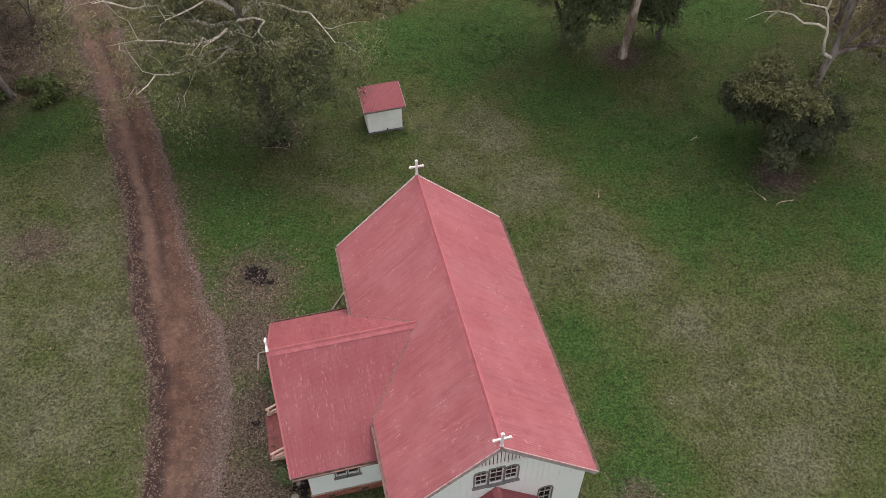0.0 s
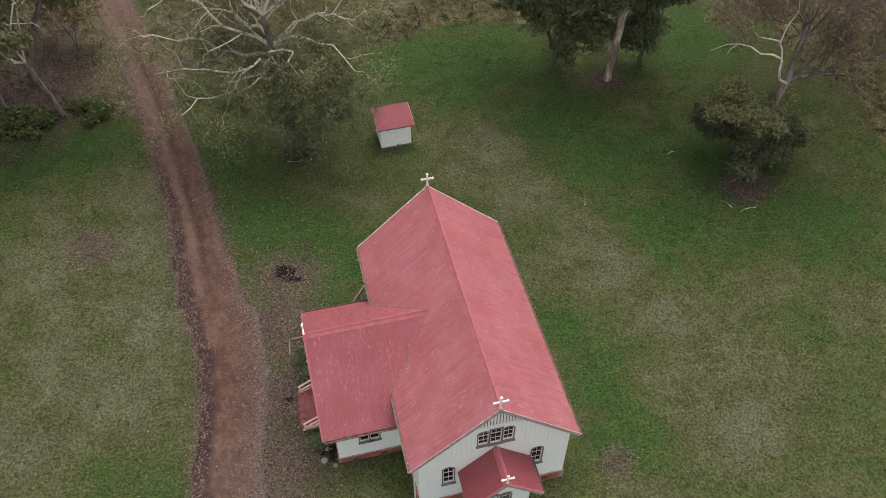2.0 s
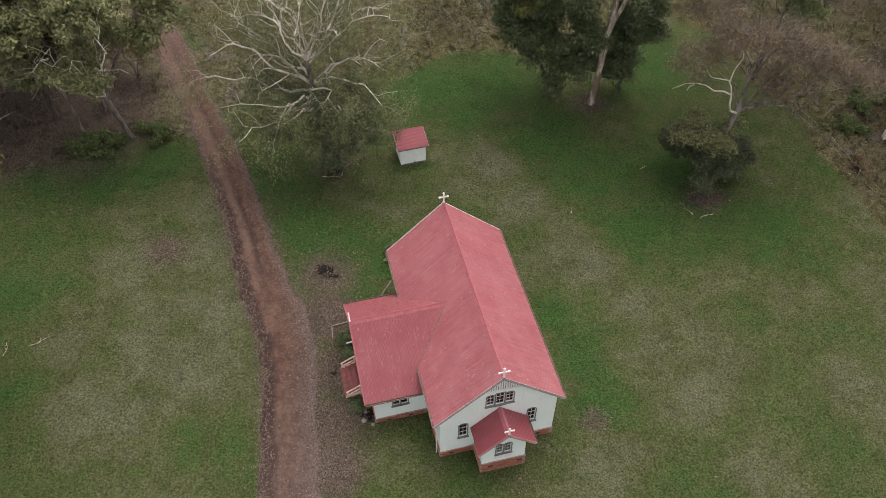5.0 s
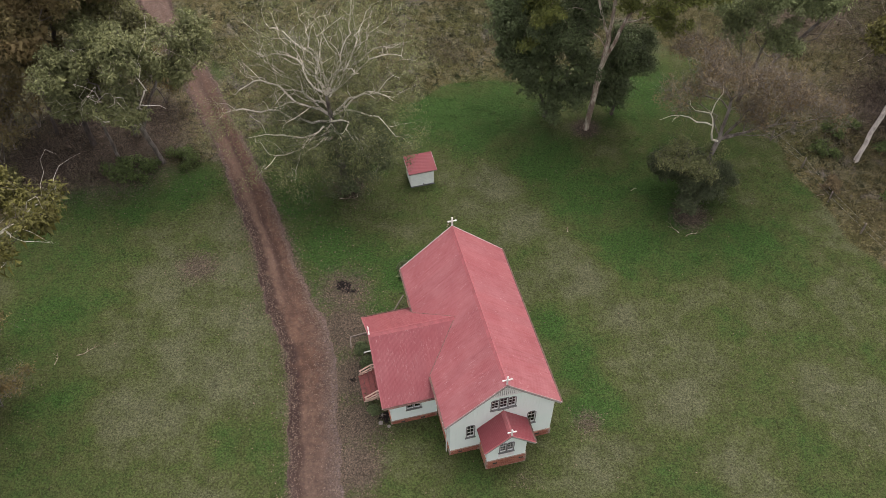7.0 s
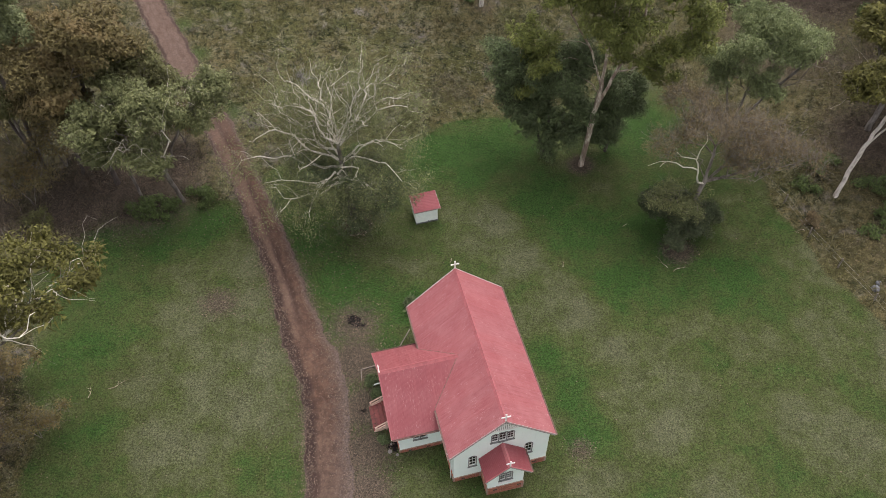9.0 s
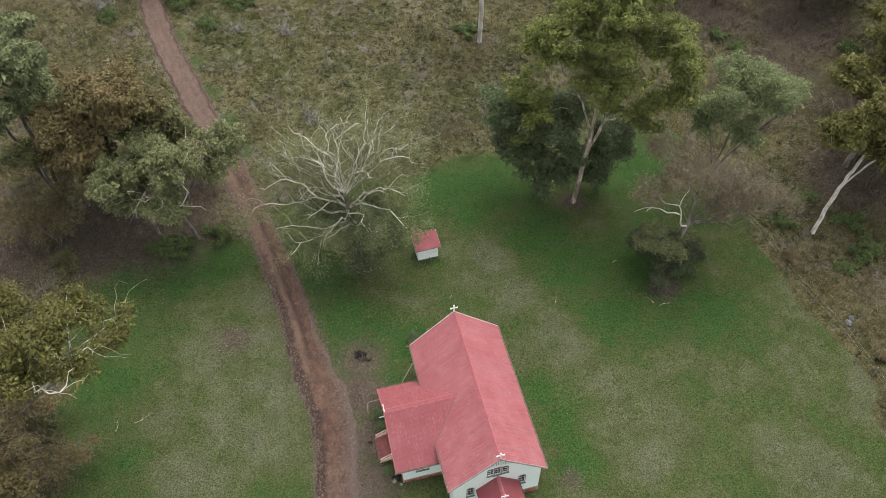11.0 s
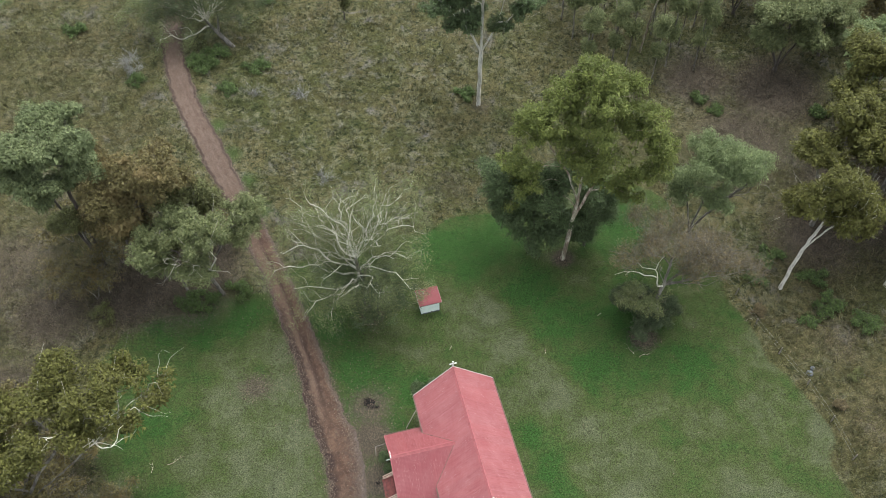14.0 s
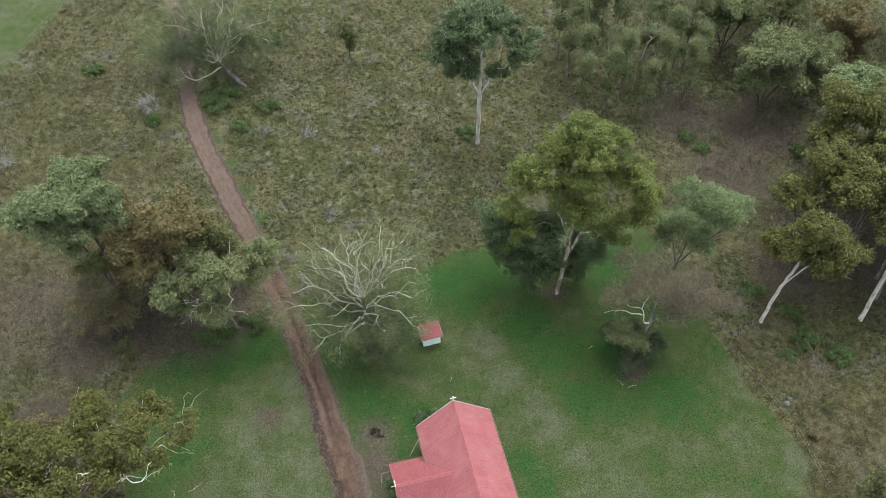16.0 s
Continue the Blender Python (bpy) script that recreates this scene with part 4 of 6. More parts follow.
    corrugated(sl, "y", -END, END, nave_west)
    sl = slope_part(church, "roof_slope", [(HALF, -END, EAVE), (HALF, END, EAVE), (0, END, RIDGE), (0, -END, RIDGE)])
    corrugated(sl, "y", -END, END, nave_east)

    def wing(sign):
        def span(x):
            low = WHALF if x < -3.32 else max(0.0, (-x * NS - (RIDGE - WRIDGE)) / WS)
            if low < 0.05:
                return None
            return (x, sign * low, WRIDGE - WS * low), (x, sign * 0.03, WRIDGE - WS * 0.03)
        return span

    for s in (-1, 1):
        ylow = (3.32 * NS - (RIDGE - WRIDGE)) / WS
        sl = slope_part(church, "roof_slope", [(WEST, s * WHALF, WEAVE), (-3.32, s * WHALF, WEAVE), (-3.32, s * ylow, WRIDGE - WS * ylow), (xv, 0, WRIDGE), (WEST, 0, WRIDGE)])
        corrugated(sl, "x", WEST, xv, wing(s), paint=WING_RED)
        sl = slope_part(church, "roof_slope", [(s * PHALF, PFRONT, PEAVE), (s * PHALF, WALLY - 0.01, PEAVE), (0, WALLY - 0.01, PRIDGE), (0, PFRONT, PRIDGE)])
        corrugated(sl, "y", PFRONT, WALLY - 0.01, lambda y, s=s: ((s * PHALF, y, PEAVE), (s * 0.03, y, PRIDGE - 0.03 * PS)), paint=DEEP_RED)
        # valley flashing
        bm = bmesh.new()
        beam(bm, (xv, 0, WRIDGE + 0.0), (-HALF, s * yv, EAVE + 0.0), 0.10, 0.03)
        part("valley_flashing", bm, GUTTER, church)
    cap(church, (0, -END, RIDGE), (0, END, RIDGE), NS, NS, (1, 0, 0))
    cap(church, (WEST, 0, WRIDGE), (xv - 0.05, 0, WRIDGE), WS, WS, (0, 1, 0), 0.17)
    cap(church, (0, PFRONT, PRIDGE), (0, WALLY - 0.01, PRIDGE), PS, PS, (1, 0, 0), 0.15)
    # --- barge boards
    for y in (-END, END):
        for s in (-1, 1):
            part("barge_board", beam(bmesh.new(), (0, y, RIDGE - 0.07), (s * HALF, y, EAVE - 0.07), 0.035, 0.17), TRIM, church)
            part("barge_capping", beam(bmesh.new(), (0, y, RIDGE + 0.026), (s * HALF, y, EAVE + 0.026), 0.06, 0.016), ROOF if y < 0 else CREAM, church)
    for s in (-1, 1):
        part("barge_board", beam(bmesh.new(), (WEST, 0, WRIDGE - 0.07), (WEST, s * WHALF, WEAVE - 0.07), 0.035, 0.15), TRIM, church)
        part("barge_capping", beam(bmesh.new(), (WEST, 0, WRIDGE + 0.028), (WEST, s * WHALF, WEAVE + 0.028), 0.07, 0.02), ROOF, church)
        part("barge_board", beam(bmesh.new(), (0, PFRONT, PRIDGE - 0.07), (s * PHALF, PFRONT, PEAVE - 0.07), 0.035, 0.14), TRIM, church)
        part("barge_capping", beam(bmesh.new(), (0, PFRONT, PRIDGE + 0.028), (s * PHALF, PFRONT, PEAVE + 0.026), 0.07, 0.016), ROOF, church)
    # --- gutters and downpipes
    gutter(church, (HALF, -END, EAVE - 0.05), (HALF, END, EAVE - 0.05), (1, 0, 0))
    gutter(church, (-HALF, -END, EAVE - 0.05), (-HALF, -yv - 0.05, EAVE - 0.05), (-1, 0, 0))
    gutter(church, (-HALF, yv + 0.05, EAVE - 0.05), (-HALF, END, EAVE - 0.05), (-1, 0, 0))
    gutter(church, (WEST + 0.05, -WHALF, WEAVE - 0.05), (-3.4, -WHALF, WEAVE - 0.05), (0, -1, 0))
    gutter(church, (WEST + 0.05, WHALF, WEAVE - 0.05), (-3.4, WHALF, WEAVE - 0.05), (0, 1, 0))
    gutter(church, (PHALF, PFRONT, PEAVE - 0.05), (PHALF, WALLY - 0.05, PEAVE - 0.05), (1, 0, 0))
    for x, y, zt in ((-3.40, -5.75, EAVE - 0.1),):
        bm = bar(bmesh.new(), (x, y, FOOT + 0.1), (x, y, zt - 0.25), 0.04, 8)
        bar(bm, (x, y, zt - 0.25), (x + (0.25 if x > 0 else -0.25), y, zt), 0.04, 8)
        part("downpipe", bm, CREAM, church)
    # --- the bricks of the faces towards the road
    bm = box(-0.115, 0.115, -0.010, 0.03, -0.037, 0.037, 0.004)
    whole = bpy.data.meshes.new("brick")
    bm.to_mesh(whole)
    bm.free()
    whole.materials.append(BRICK_PIECE)
    for base, x0, x1, y0, zt in faced:
        for row in range(8 if zt < 0.2 else 11):
            z = zt - 0.043 - row * 0.086
            x = x0 + 0.12 + (0.12 if row % 2 else 0.0)
            while x < x1 - 0.11:
                if not (y0 == WALLY - 0.06 and -1.40 < x < 1.24):
                    ob = child("brick", whole, base)
                    ob.location = (x, y0, z)
                x += 0.24
    # --- crosses
    cross(church, 0, -END + 0.04, RIDGE + 0.05, 0.74)
    cross(church, 0, END - 0.04, RIDGE + 0.05, 0.74)
    cross(church, WEST + 0.04, 0, WRIDGE + 0.04, 0.62, 90)
    cross(church, 0, PFRONT + 0.04, PRIDGE + 0.04, 0.58, 0, 0.9)
    return church


def steps():
    """Red painted timber steps with a rail at each side, down from the wing."""
    st = thing("steps", CH @ pose(-6.40, -0.20, 0), "worn red timber steps with peach painted rails beside the church", "steps")
    w = 0.98
    part("landing", box(-0.44, 0.0, -w, w, 0.30, 0.35, 0.01), STEPRED, st)
    for i, z in enumerate((0.21, 0.07, -0.06)):
        part("tread", box(-0.75 - i * 0.31, -0.445 - i * 0.31, -w, w, z - 0.045, z, 0.01), STEPRED, st)
    for s in (-1, 1):
        y = s * (w + 0.04)
        part("stringer", beam(bmesh.new(), (-0.3, y, 0.20), (-1.34, y, -0.24), 0.06, 0.24), RAIL, st)
        for x, zb in ((-0.08, 0.1), (-0.45, 0.1), (-1.20, -0.45)):
            part("post", box(x - 0.045, x + 0.045, y - 0.045, y + 0.045, zb - 0.35, zb + 0.75, 0.008), RAIL, st)
        for d in (0.40, 0.74):
            part("handrail", beam(bmesh.new(), (-0.02, y, 0.12 + d), (-0.46, y, 0.12 + d), 0.075, 0.06), RAIL, st)
            part("handrail", beam(bmesh.new(), (-0.44, y, 0.12 + d), (-1.27, y, -0.36 + d), 0.075, 0.06), RAIL, st)
    return st


def shed():
    """The small outhouse: board walls and a single iron roof slope."""
    sh = thing("outhouse", CH @ pose(0.33, 17.42, 0, 0, 0, 1.5), "small pale green board outhouse with a red iron roof", "shed")
    z0 = ground_z(*(sh.matrix_world.translation[:2])) - 0.15
    hx, hy, zf = 0.92, 0.70, 1.86
    body = part("wall", box(-hx, hx, -hy, hy, z0, zf), SHEDWALL, sh)
    for i in range(11):
        z = z0 + 0.22 + i * 0.17
        if z > zf - 0.08:
            break
        for y0, y1 in ((-hy - 0.022, -hy - 0.001), (hy + 0.001, hy + 0.022)):
            part("weatherboard", box(-hx - 0.02, hx + 0.02, y0, y1, z, min(z + 0.155, zf - 0.01)), SHEDWALL, body)
        for x0, x1 in ((-hx - 0.022, -hx - 0.001), (hx + 0.001, hx + 0.022)):
            part("weatherboard", box(x0, x1, -hy, hy, z, min(z + 0.155, zf - 0.01)), SHEDWALL, body)
    part("base", box(-hx - 0.05, hx + 0.06, -hy - 0.09, hy + 0.05, z0 - 0.2, z0 + 0.15, 0.02), BLUESTONE, sh, "grey concrete slab")
    rf = slope_part(sh, "roof_slope", [(-1.12, -0.98, 1.90), (1.12, -0.98, 1.90), (1.12, 0.80, 2.22), (-1.12, 0.80, 2.22)])
    corrugated(rf, "x", -1.14, 1.14, lambda x: ((x, -1.0, 1.92), (x, 0.82, 2.24)), paint=SHED_RED)
    for s in (-1, 1):
        part("barge_board", beam(bmesh.new(), (s * 1.13, -0.99, 1.86), (s * 1.13, 0.81, 2.18), 0.03, 0.12), TRIM, sh)
    part("pipe", bar(bmesh.new(), (0.1, -hy - 0.05, z0), (0.1, -hy - 0.05, z0 + 0.30), 0.035, 8), DARK, sh)
    return sh


build_church()
steps()
shed()

# ---------------------------------------------------------------- trees
def tubes(edges, material, name):
    """Tapered limbs: rows of p0, p1, r0, r1."""
    e = np.array(edges, float)
    p0, p1, r0, r1 = e[:, :3], e[:, 3:6], e[:, 6], e[:, 7]
    d = p1 - p0
    d /= np.linalg.norm(d, axis=1)[:, None] + 1e-9
    ref = np.where(np.abs(d[:, 2:3]) < 0.9, np.array([[0, 0, 1.0]]), np.array([[1.0, 0, 0]]))
    u = np.cross(d, ref)
    u /= np.linalg.norm(u, axis=1)[:, None]
    v = np.cross(d, u)
    verts, faces, base = [], [], 0
    for sides, pick in ((7, r0 > 0.09), (5, (r0 <= 0.09) & (r0 > 0.03)), (3, r0 <= 0.03)):
        k = np.nonzero(pick)[0]
        if not len(k):
            continue
        a = np.arange(sides) * 2 * np.pi / sides
        c, s = np.cos(a), np.sin(a)
        off = u[k, None] * c[None, :, None] + v[k, None] * s[None, :, None]
        ends = np.stack([p0[k, None] - 0.25 * d[k, None] * r0[k, None, None] + off * r0[k, None, None], p1[k, None] + off * r1[k, None, None]], 1)
        verts.append(ends.reshape(-1, 3))
        i = np.arange(sides)
        j = (i + 1) % sides
        f = np.stack([i, j, j + sides, i + sides], -1)[None] + (base + np.arange(len(k)) * 2 * sides)[:, None, None]
        faces.append(f.reshape(-1, 4))
        base += len(k) * 2 * sides
    vs, fs = np.concatenate(verts), np.concatenate(faces)
    me = bpy.data.meshes.new(name)
    me.vertices.add(len(vs))
    me.vertices.foreach_set("co", vs.astype(np.float32).ravel())
    me.loops.add(fs.size)
    me.loops.foreach_set("vertex_index", fs.astype(np.int32).ravel())
    me.polygons.add(len(fs))
    me.polygons.foreach_set("loop_start", np.arange(0, fs.size, 4, dtype=np.int32))
    me.materials.append(material)
    me.update(calc_edges=True)
    me.shade_smooth()
    return me


def grow(trunks, targets, rng, radius, wiggle=0.12, lift=0.10, far=0.30, taper=0.60):
    """A branching skeleton: each target in turn is joined to the nearest fitting place on what has grown."""
    pos, par, run = [], [], []
    for line in trunks:
        line = [np.array(p, float) for p in line]
        prev = -1
        if pos:                                  # a second stem forks off where it leaves the first
            prev = int(np.argmin([np.linalg.norm(q - line[0]) for q in pos]))
            line[0] = pos[prev]
        for a, b in zip(line, line[1:]):
            n = max(2, int(np.linalg.norm(b - a) / 0.7))
            for i in range(n + 1):
                if i == 0 and prev >= 0:
                    continue
                pos.append(a + (b - a) * i / n + (rng.normal(0, 0.03, 3) if i else 0))
                par.append(prev)
                run.append(0.0 if prev < 0 else run[prev] + np.linalg.norm(pos[-1] - pos[prev]))
                prev = len(pos) - 1
    stem = len(pos)
    low = min(p[2] for p in pos) + 0.45 * (max(p[2] for p in pos) - min(p[2] for p in pos))
    order = sorted(range(len(targets)), key=lambda k: min(np.linalg.norm(targets[k] - pos[i]) for i in range(0, stem, 2)))
    tips = []
    for k in order:
        a = targets[k]
        p = np.array(pos)
        d = np.linalg.norm(p - a, axis=1)
        cost = d + far * np.array(run) + 1.2 * np.clip(p[:, 2] - a[2] + 0.3, 0, None) + np.where(p[:, 2] < low, 3.0 if a[2] > low else 0.0, 0.0)
        j = int(np.argmin(cost))
        n = max(2, int(d[j] / 0.55))
        bend = rng.normal(0, wiggle * d[j], 3)
        bend[2] = abs(bend[2]) * 0.5 + lift * d[j]
        start, prev = pos[j].copy(), j
        for i in range(1, n + 1):
            s = i / n
            q = start + (a - start) * s + bend * math.sin(math.pi * s) * (1 - 0.3 * s) + rng.normal(0, 0.05, 3) * (s < 1)
            pos.append(q)
            par.append(prev)
            run.append(run[prev] + np.linalg.norm(q - pos[prev]))
            prev = len(pos) - 1
        tips.append(prev)
    pos = np.array(pos)
    load = np.zeros(len(pos))
    load[tips] = 1
    load += 0.02
    for i in range(len(pos) - 1, -1, -1):
        if par[i] >= 0:
            load[par[i]] += load[i]
    r = np.maximum(radius * (load / load.max()) ** taper, 0.012)
    r[0] *= 1.3
    edges = [(*pos[par[i]], *pos[i], min(r[par[i]], r[i] * 1.35), r[i]) for i in range(len(pos)) if par[i] >= 0]
    return pos, edges, tips


def leaves(centres, rng, per, spread, length, width, droop=0.5, flat=0.75):
    """Leaf sprays round each centre: small pointed blades that hang or stand."""
    c = np.repeat(np.asarray(centres, float), per, axis=0)
    n = len(c)
    off = rng.normal(0, 1, (n, 3))
    off *= (np.abs(rng.rand(n, 1)) ** 0.4) / (np.linalg.norm(off, axis=1)[:, None] + 1e-9)
    off[:, 2] *= flat
    size = np.repeat(0.7 + 0.6 * rng.rand(len(centres)), per)[:, None]
    c = c + off * spread * size
    out = off * 1.0 + np.array([0, 0, 0.55]) + rng.normal(0, 0.45, (n, 3))       # leaves face outwards and up from their spray
    out /= np.linalg.norm(out, axis=1)[:, None] + 1e-9
    d = rng.normal(0, 1, (n, 3))
    d[:, 2] -= droop
    d -= out * (d * out).sum(1)[:, None]
    d /= np.linalg.norm(d, axis=1)[:, None] + 1e-9
    s = np.cross(out, d)
    ln = (length * (0.6 + 0.8 * rng.rand(n)))[:, None]
    wd = (width * (0.6 + 0.8 * rng.rand(n)))[:, None]
    return np.stack([c - s * wd / 2, c + s * wd / 2, c + d * ln], 1)


def in_lobes(lobes, count, rng, shell=0.45):
    """Targets inside ellipsoids, more of them towards the outside and the top."""
    subs = []
    for x, y, z, rx, ry, rz in lobes:            # break each lobe into smaller puffs with gaps between
        size = (rx * ry * rz) ** (1 / 3)
        for _ in range(max(3, int(2.6 * size))):
            d = rng.normal(0, 1, 3)
            d /= np.linalg.norm(d)
            d[2] = abs(d[2]) if rng.rand() < 0.7 else d[2]
            k = 0.72 * rng.rand() ** 0.4
            r = size * rng.uniform(0.30, 0.46)
            subs.append((x + d[0] * rx * k, y + d[1] * ry * k, z + d[2] * rz * k, r, r, r * 0.75))
    vol = np.array([l[3] * l[4] * l[5] for l in subs]) ** 0.75
    out = []
    for l, k in zip(subs, np.maximum(2, (count * vol / vol.sum()).round().astype(int))):
        d = rng.normal(0, 1, (k, 3))
        d /= np.linalg.norm(d, axis=1)[:, None]
        d[:, 2] = np.where(d[:, 2] < -0.25, -d[:, 2], d[:, 2])
        d *= (shell + (1 - shell) * rng.rand(k, 1) ** 0.6)
        out.append(np.array(l[:3]) + d * np.array(l[3:6]))
    return np.concatenate(out)


def tree(label, x, y, trunks, lobes, count, seed, leaf, bark, radius=0.3, per=60, spread=0.75, length=0.34, width=0.11, droop=0.5, bare=0.0, wiggle=0.12,
         group="", name="tree", sprig=True, flat=0.75, leaf_below=99.0, lift=0.1, far=0.35, taper=0.60):
    rng = np.random.RandomState(seed)
    t = thing(name, pose(x, y, ground_z(x, y) - 0.15), label, "tree" if name == "tree" else "shrub", group)
    targets = in_lobes(lobes, count, rng)
    pos, edges, tips = grow(trunks, list(targets), rng, radius, wiggle, lift, far, taper)
    tipp = pos[tips]
    if sprig:                                    # fine twigs at the ends
        for p in tipp:
            for _ in range(int(sprig)):
                q = p + rng.normal(0, 0.42, 3) + np.array([0, 0, 0.12])
                edges.append((*p, *q, 0.013, 0.006))
                edges.append((*q, *(q + (q - p) * 0.5 + rng.normal(0, 0.16, 3)), 0.009, 0.004))
    edges = np.array(edges)
    thick = edges[:, 6] > 0.38 * radius
    child("trunk", tubes(edges[thick], bark, "trunk"), t)
    tagged(child("branchwork", tubes(edges[~thick], bark, "branchwork"), t), kind="stuff")
    keep = tipp[(rng.rand(len(tipp)) >= bare) & (tipp[:, 2] < leaf_below)]
    if len(keep) and per:
        extra = keep + rng.normal(0, spread * 0.22, keep.shape)
        sprays = leaves(np.concatenate([keep, extra]), rng, int(per * 0.76), spread * 0.84, length * 0.84, width * 1.30, droop, flat)
        if per >= 60:                            # oversized inner leaves, added to close a crown and block light inside it
            mids = np.array([l[:3] for l in lobes])
            near = mids[np.argmin(np.linalg.norm(keep[:, None] - mids[None], axis=2), axis=1)]
            inner = keep + (near - keep) * rng.uniform(0.25, 0.6, (len(keep), 1)) - np.array([0, 0, 0.3])
            sprays = np.concatenate([sprays, leaves(inner, rng, 16, spread, length * 1.7, width * 3.2, droop, flat)])
        child("crown", quads_mesh("crown", sprays, 3, leaf), t)
    return t


def limb(edges, joints, rng, a, b, r, depth):
    """A crooked dead limb from a towards b, with side limbs that part from it."""
    a, b = np.array(a, float), np.array(b, float)
    far = np.linalg.norm(b - a)
    n = max(4, int(far / 0.55))
    sway, prev, drift = rng.normal(0, 0.10 * far, 3), a, np.zeros(3)
    for i in range(1, n + 1):
        s = i / n
        drift = drift * 0.78 + rng.normal(0, 0.19, 3)
        q = a + (b - a) * s + sway * math.sin(math.pi * s) + drift + np.array([0, 0, 0.10 * far * math.sin(math.pi * s)])
        r0, r1 = r * (1 - 0.78 * (i - 1) / n), r * (1 - 0.78 * s)
        edges.append((*prev, *q, r0, r1))
        joints.append(q)
        if depth and i >= 2 and rng.rand() < (0.66, 0.42, 0.62, 0.58)[depth]:
            d = (q - prev) / (np.linalg.norm(q - prev) + 1e-9)
            side = np.cross(d, rng.normal(0, 1, 3))
            side /= np.linalg.norm(side) + 1e-9
            go = d * 0.75 + side * rng.uniform(0.4, 0.9)
            go[2] += 0.15
            limb(edges, joints, rng, q, q + go * far * rng.uniform(0.22, 0.42), r1 * 0.62, depth - 1)
        prev = q


def dead_tree(label, x, y, hub, ends, seed, group, clumps, regrowth=280, per=44):
    """A gum whose bleached limbs spread from one fork, with thin hanging foliage about them."""
    rng = np.random.RandomState(seed)
    t = thing("tree", pose(x, y, ground_z(x, y) - 0.15), label, "tree", group)
    h = np.array(hub, float)
    side = h * 0.72 + np.array([0.9, 0.5, 1.4])
    trunk = [(0, 0, 0, *(h * 0.3), 0.36, 0.29), (*(h * 0.3), *(h * 0.62), 0.29, 0.23), (*(h * 0.62), *h, 0.23, 0.13), (*(h * 0.5), *side, 0.18, 0.12)]
    child("trunk", tubes(trunk, GREYBARK, "trunk"), t)
    edges, joints = [], []
    for e in ends:
        start = min(1.0, max(0.52, 0.86 + 0.055 * e[2]) + rng.uniform(-0.06, 0.10))     # low limbs leave the trunk lower down
        limb(edges, joints, rng, h * start, h + np.array(e), 0.070 + 0.045 * rng.rand(), 3)
    tagged(child("branchwork", tubes(edges, BLEACHED, "branchwork"), t), kind="stuff")
    j = np.array(joints)
    pick = j[rng.rand(len(j)) < np.where(j[:, 2] < h[2], 0.50, 0.34)]
    pick = pick + rng.normal(0, 0.45, pick.shape) - np.array([0, 0, 1.0]) * (0.2 + 1.5 * rng.rand(len(pick)))[:, None]
    low = np.concatenate([rng.normal(0, 1, (regrowth // len(clumps), 3)) * np.array(r) + np.array(c) for c, r in clumps])
    low = low[low[:, 2] > 0.9]
    pick = pick[(pick[:, 0] < 4.0) | (pick[:, 2] > 6.0)]
    pick = pick[pick[:, 2] > 0.7]
    sprays = np.concatenate([pick, low])
    twigs = [(*c, *(c + rng.normal(0, 0.35, 3) + np.array([0, 0, 0.25])), 0.010, 0.005) for c in sprays]
    tagged(child("fine_wood", tubes(twigs, GREYBARK, "fine_wood"), t), kind="stuff")
    child("crown", quads_mesh("crown", leaves(pick, rng, per, 0.90, 0.18, 0.046, 0.8, 0.9), 3, L_GREY), t, "thin grey-olive hanging foliage")
    child("lower_crown", quads_mesh("lower_crown", leaves(low, rng, 84, 0.62, 0.18, 0.062, 0.8, 0.9), 3, L_HAZE), t, "olive foliage low round the trunk")
    return t


def pale_limbs(t, hub, ends, seed, r=0.07, bark=None):
    """Crooked bare limbs that show among a tree's leaves."""
    rng = np.random.RandomState(seed)
    edges, joints = [], []
    for e in ends:
        limb(edges, joints, rng, hub, e, r, 1)
    tagged(child("bare_limb", tubes(edges, bark or BLEACHED, "bare_limb"), t), kind="stuff")


def dead_branch(t, lines, r):
    """A bleached limb of a tree, as a part of its own."""
    edges = []
    for k, line in enumerate(lines):
        n = len(line) - 1
        for i, (a, b) in enumerate(zip(line, line[1:])):
            r0, r1 = r * (0.6 if k else 1.0) * (1 - 0.8 * i / n), r * (0.6 if k else 1.0) * (1 - 0.8 * (i + 1) / n)
            edges.append((*a, *b, r0, r1))
    child("dead_branch", tubes(edges, BLEACHED, "dead_branch"), t, "bleached bent bare branch")


def shrub_lobes(r, h, seed):
    """Uneven clumps that make up a bush."""
    rng = random.Random(seed)
    out = [(0, 0, h * 0.50, r * 0.7, r * 0.66, h * 0.44)]
    for k in range(4):
        a = k * 1.57 + rng.uniform(-0.5, 0.5)
        d, s = r * rng.uniform(0.4, 0.8), rng.uniform(0.35, 0.6)
        out.append((d * math.cos(a), d * math.sin(a), h * rng.uniform(0.25, 0.5), r * s, r * s, h * s * 0.7))
    return out


def shrub(label, x, y, r, h, seed, leaf=None, per=70, group="shrubs", bark=None, length=0.22, width=0.09, bare=0.0, count=None):
    n = count or int(14 + 10 * r * r)
    stems = [[(0, 0, 0), (r * 0.35 * math.cos(a), r * 0.35 * math.sin(a), h * 0.4)] for a in (0.4, 2.3, 4.5)]
    return tree(label, x, y, stems, shrub_lobes(r, h, seed), n, seed, leaf or L_SHRUB, bark or DARKBARK, 0.05, per, 0.42 * max(0.7, r ** 0.4), length, width,
                0.1, bare, 0.1, group, "shrub", bare > 0)

G1 = "gum trees round the clearing"
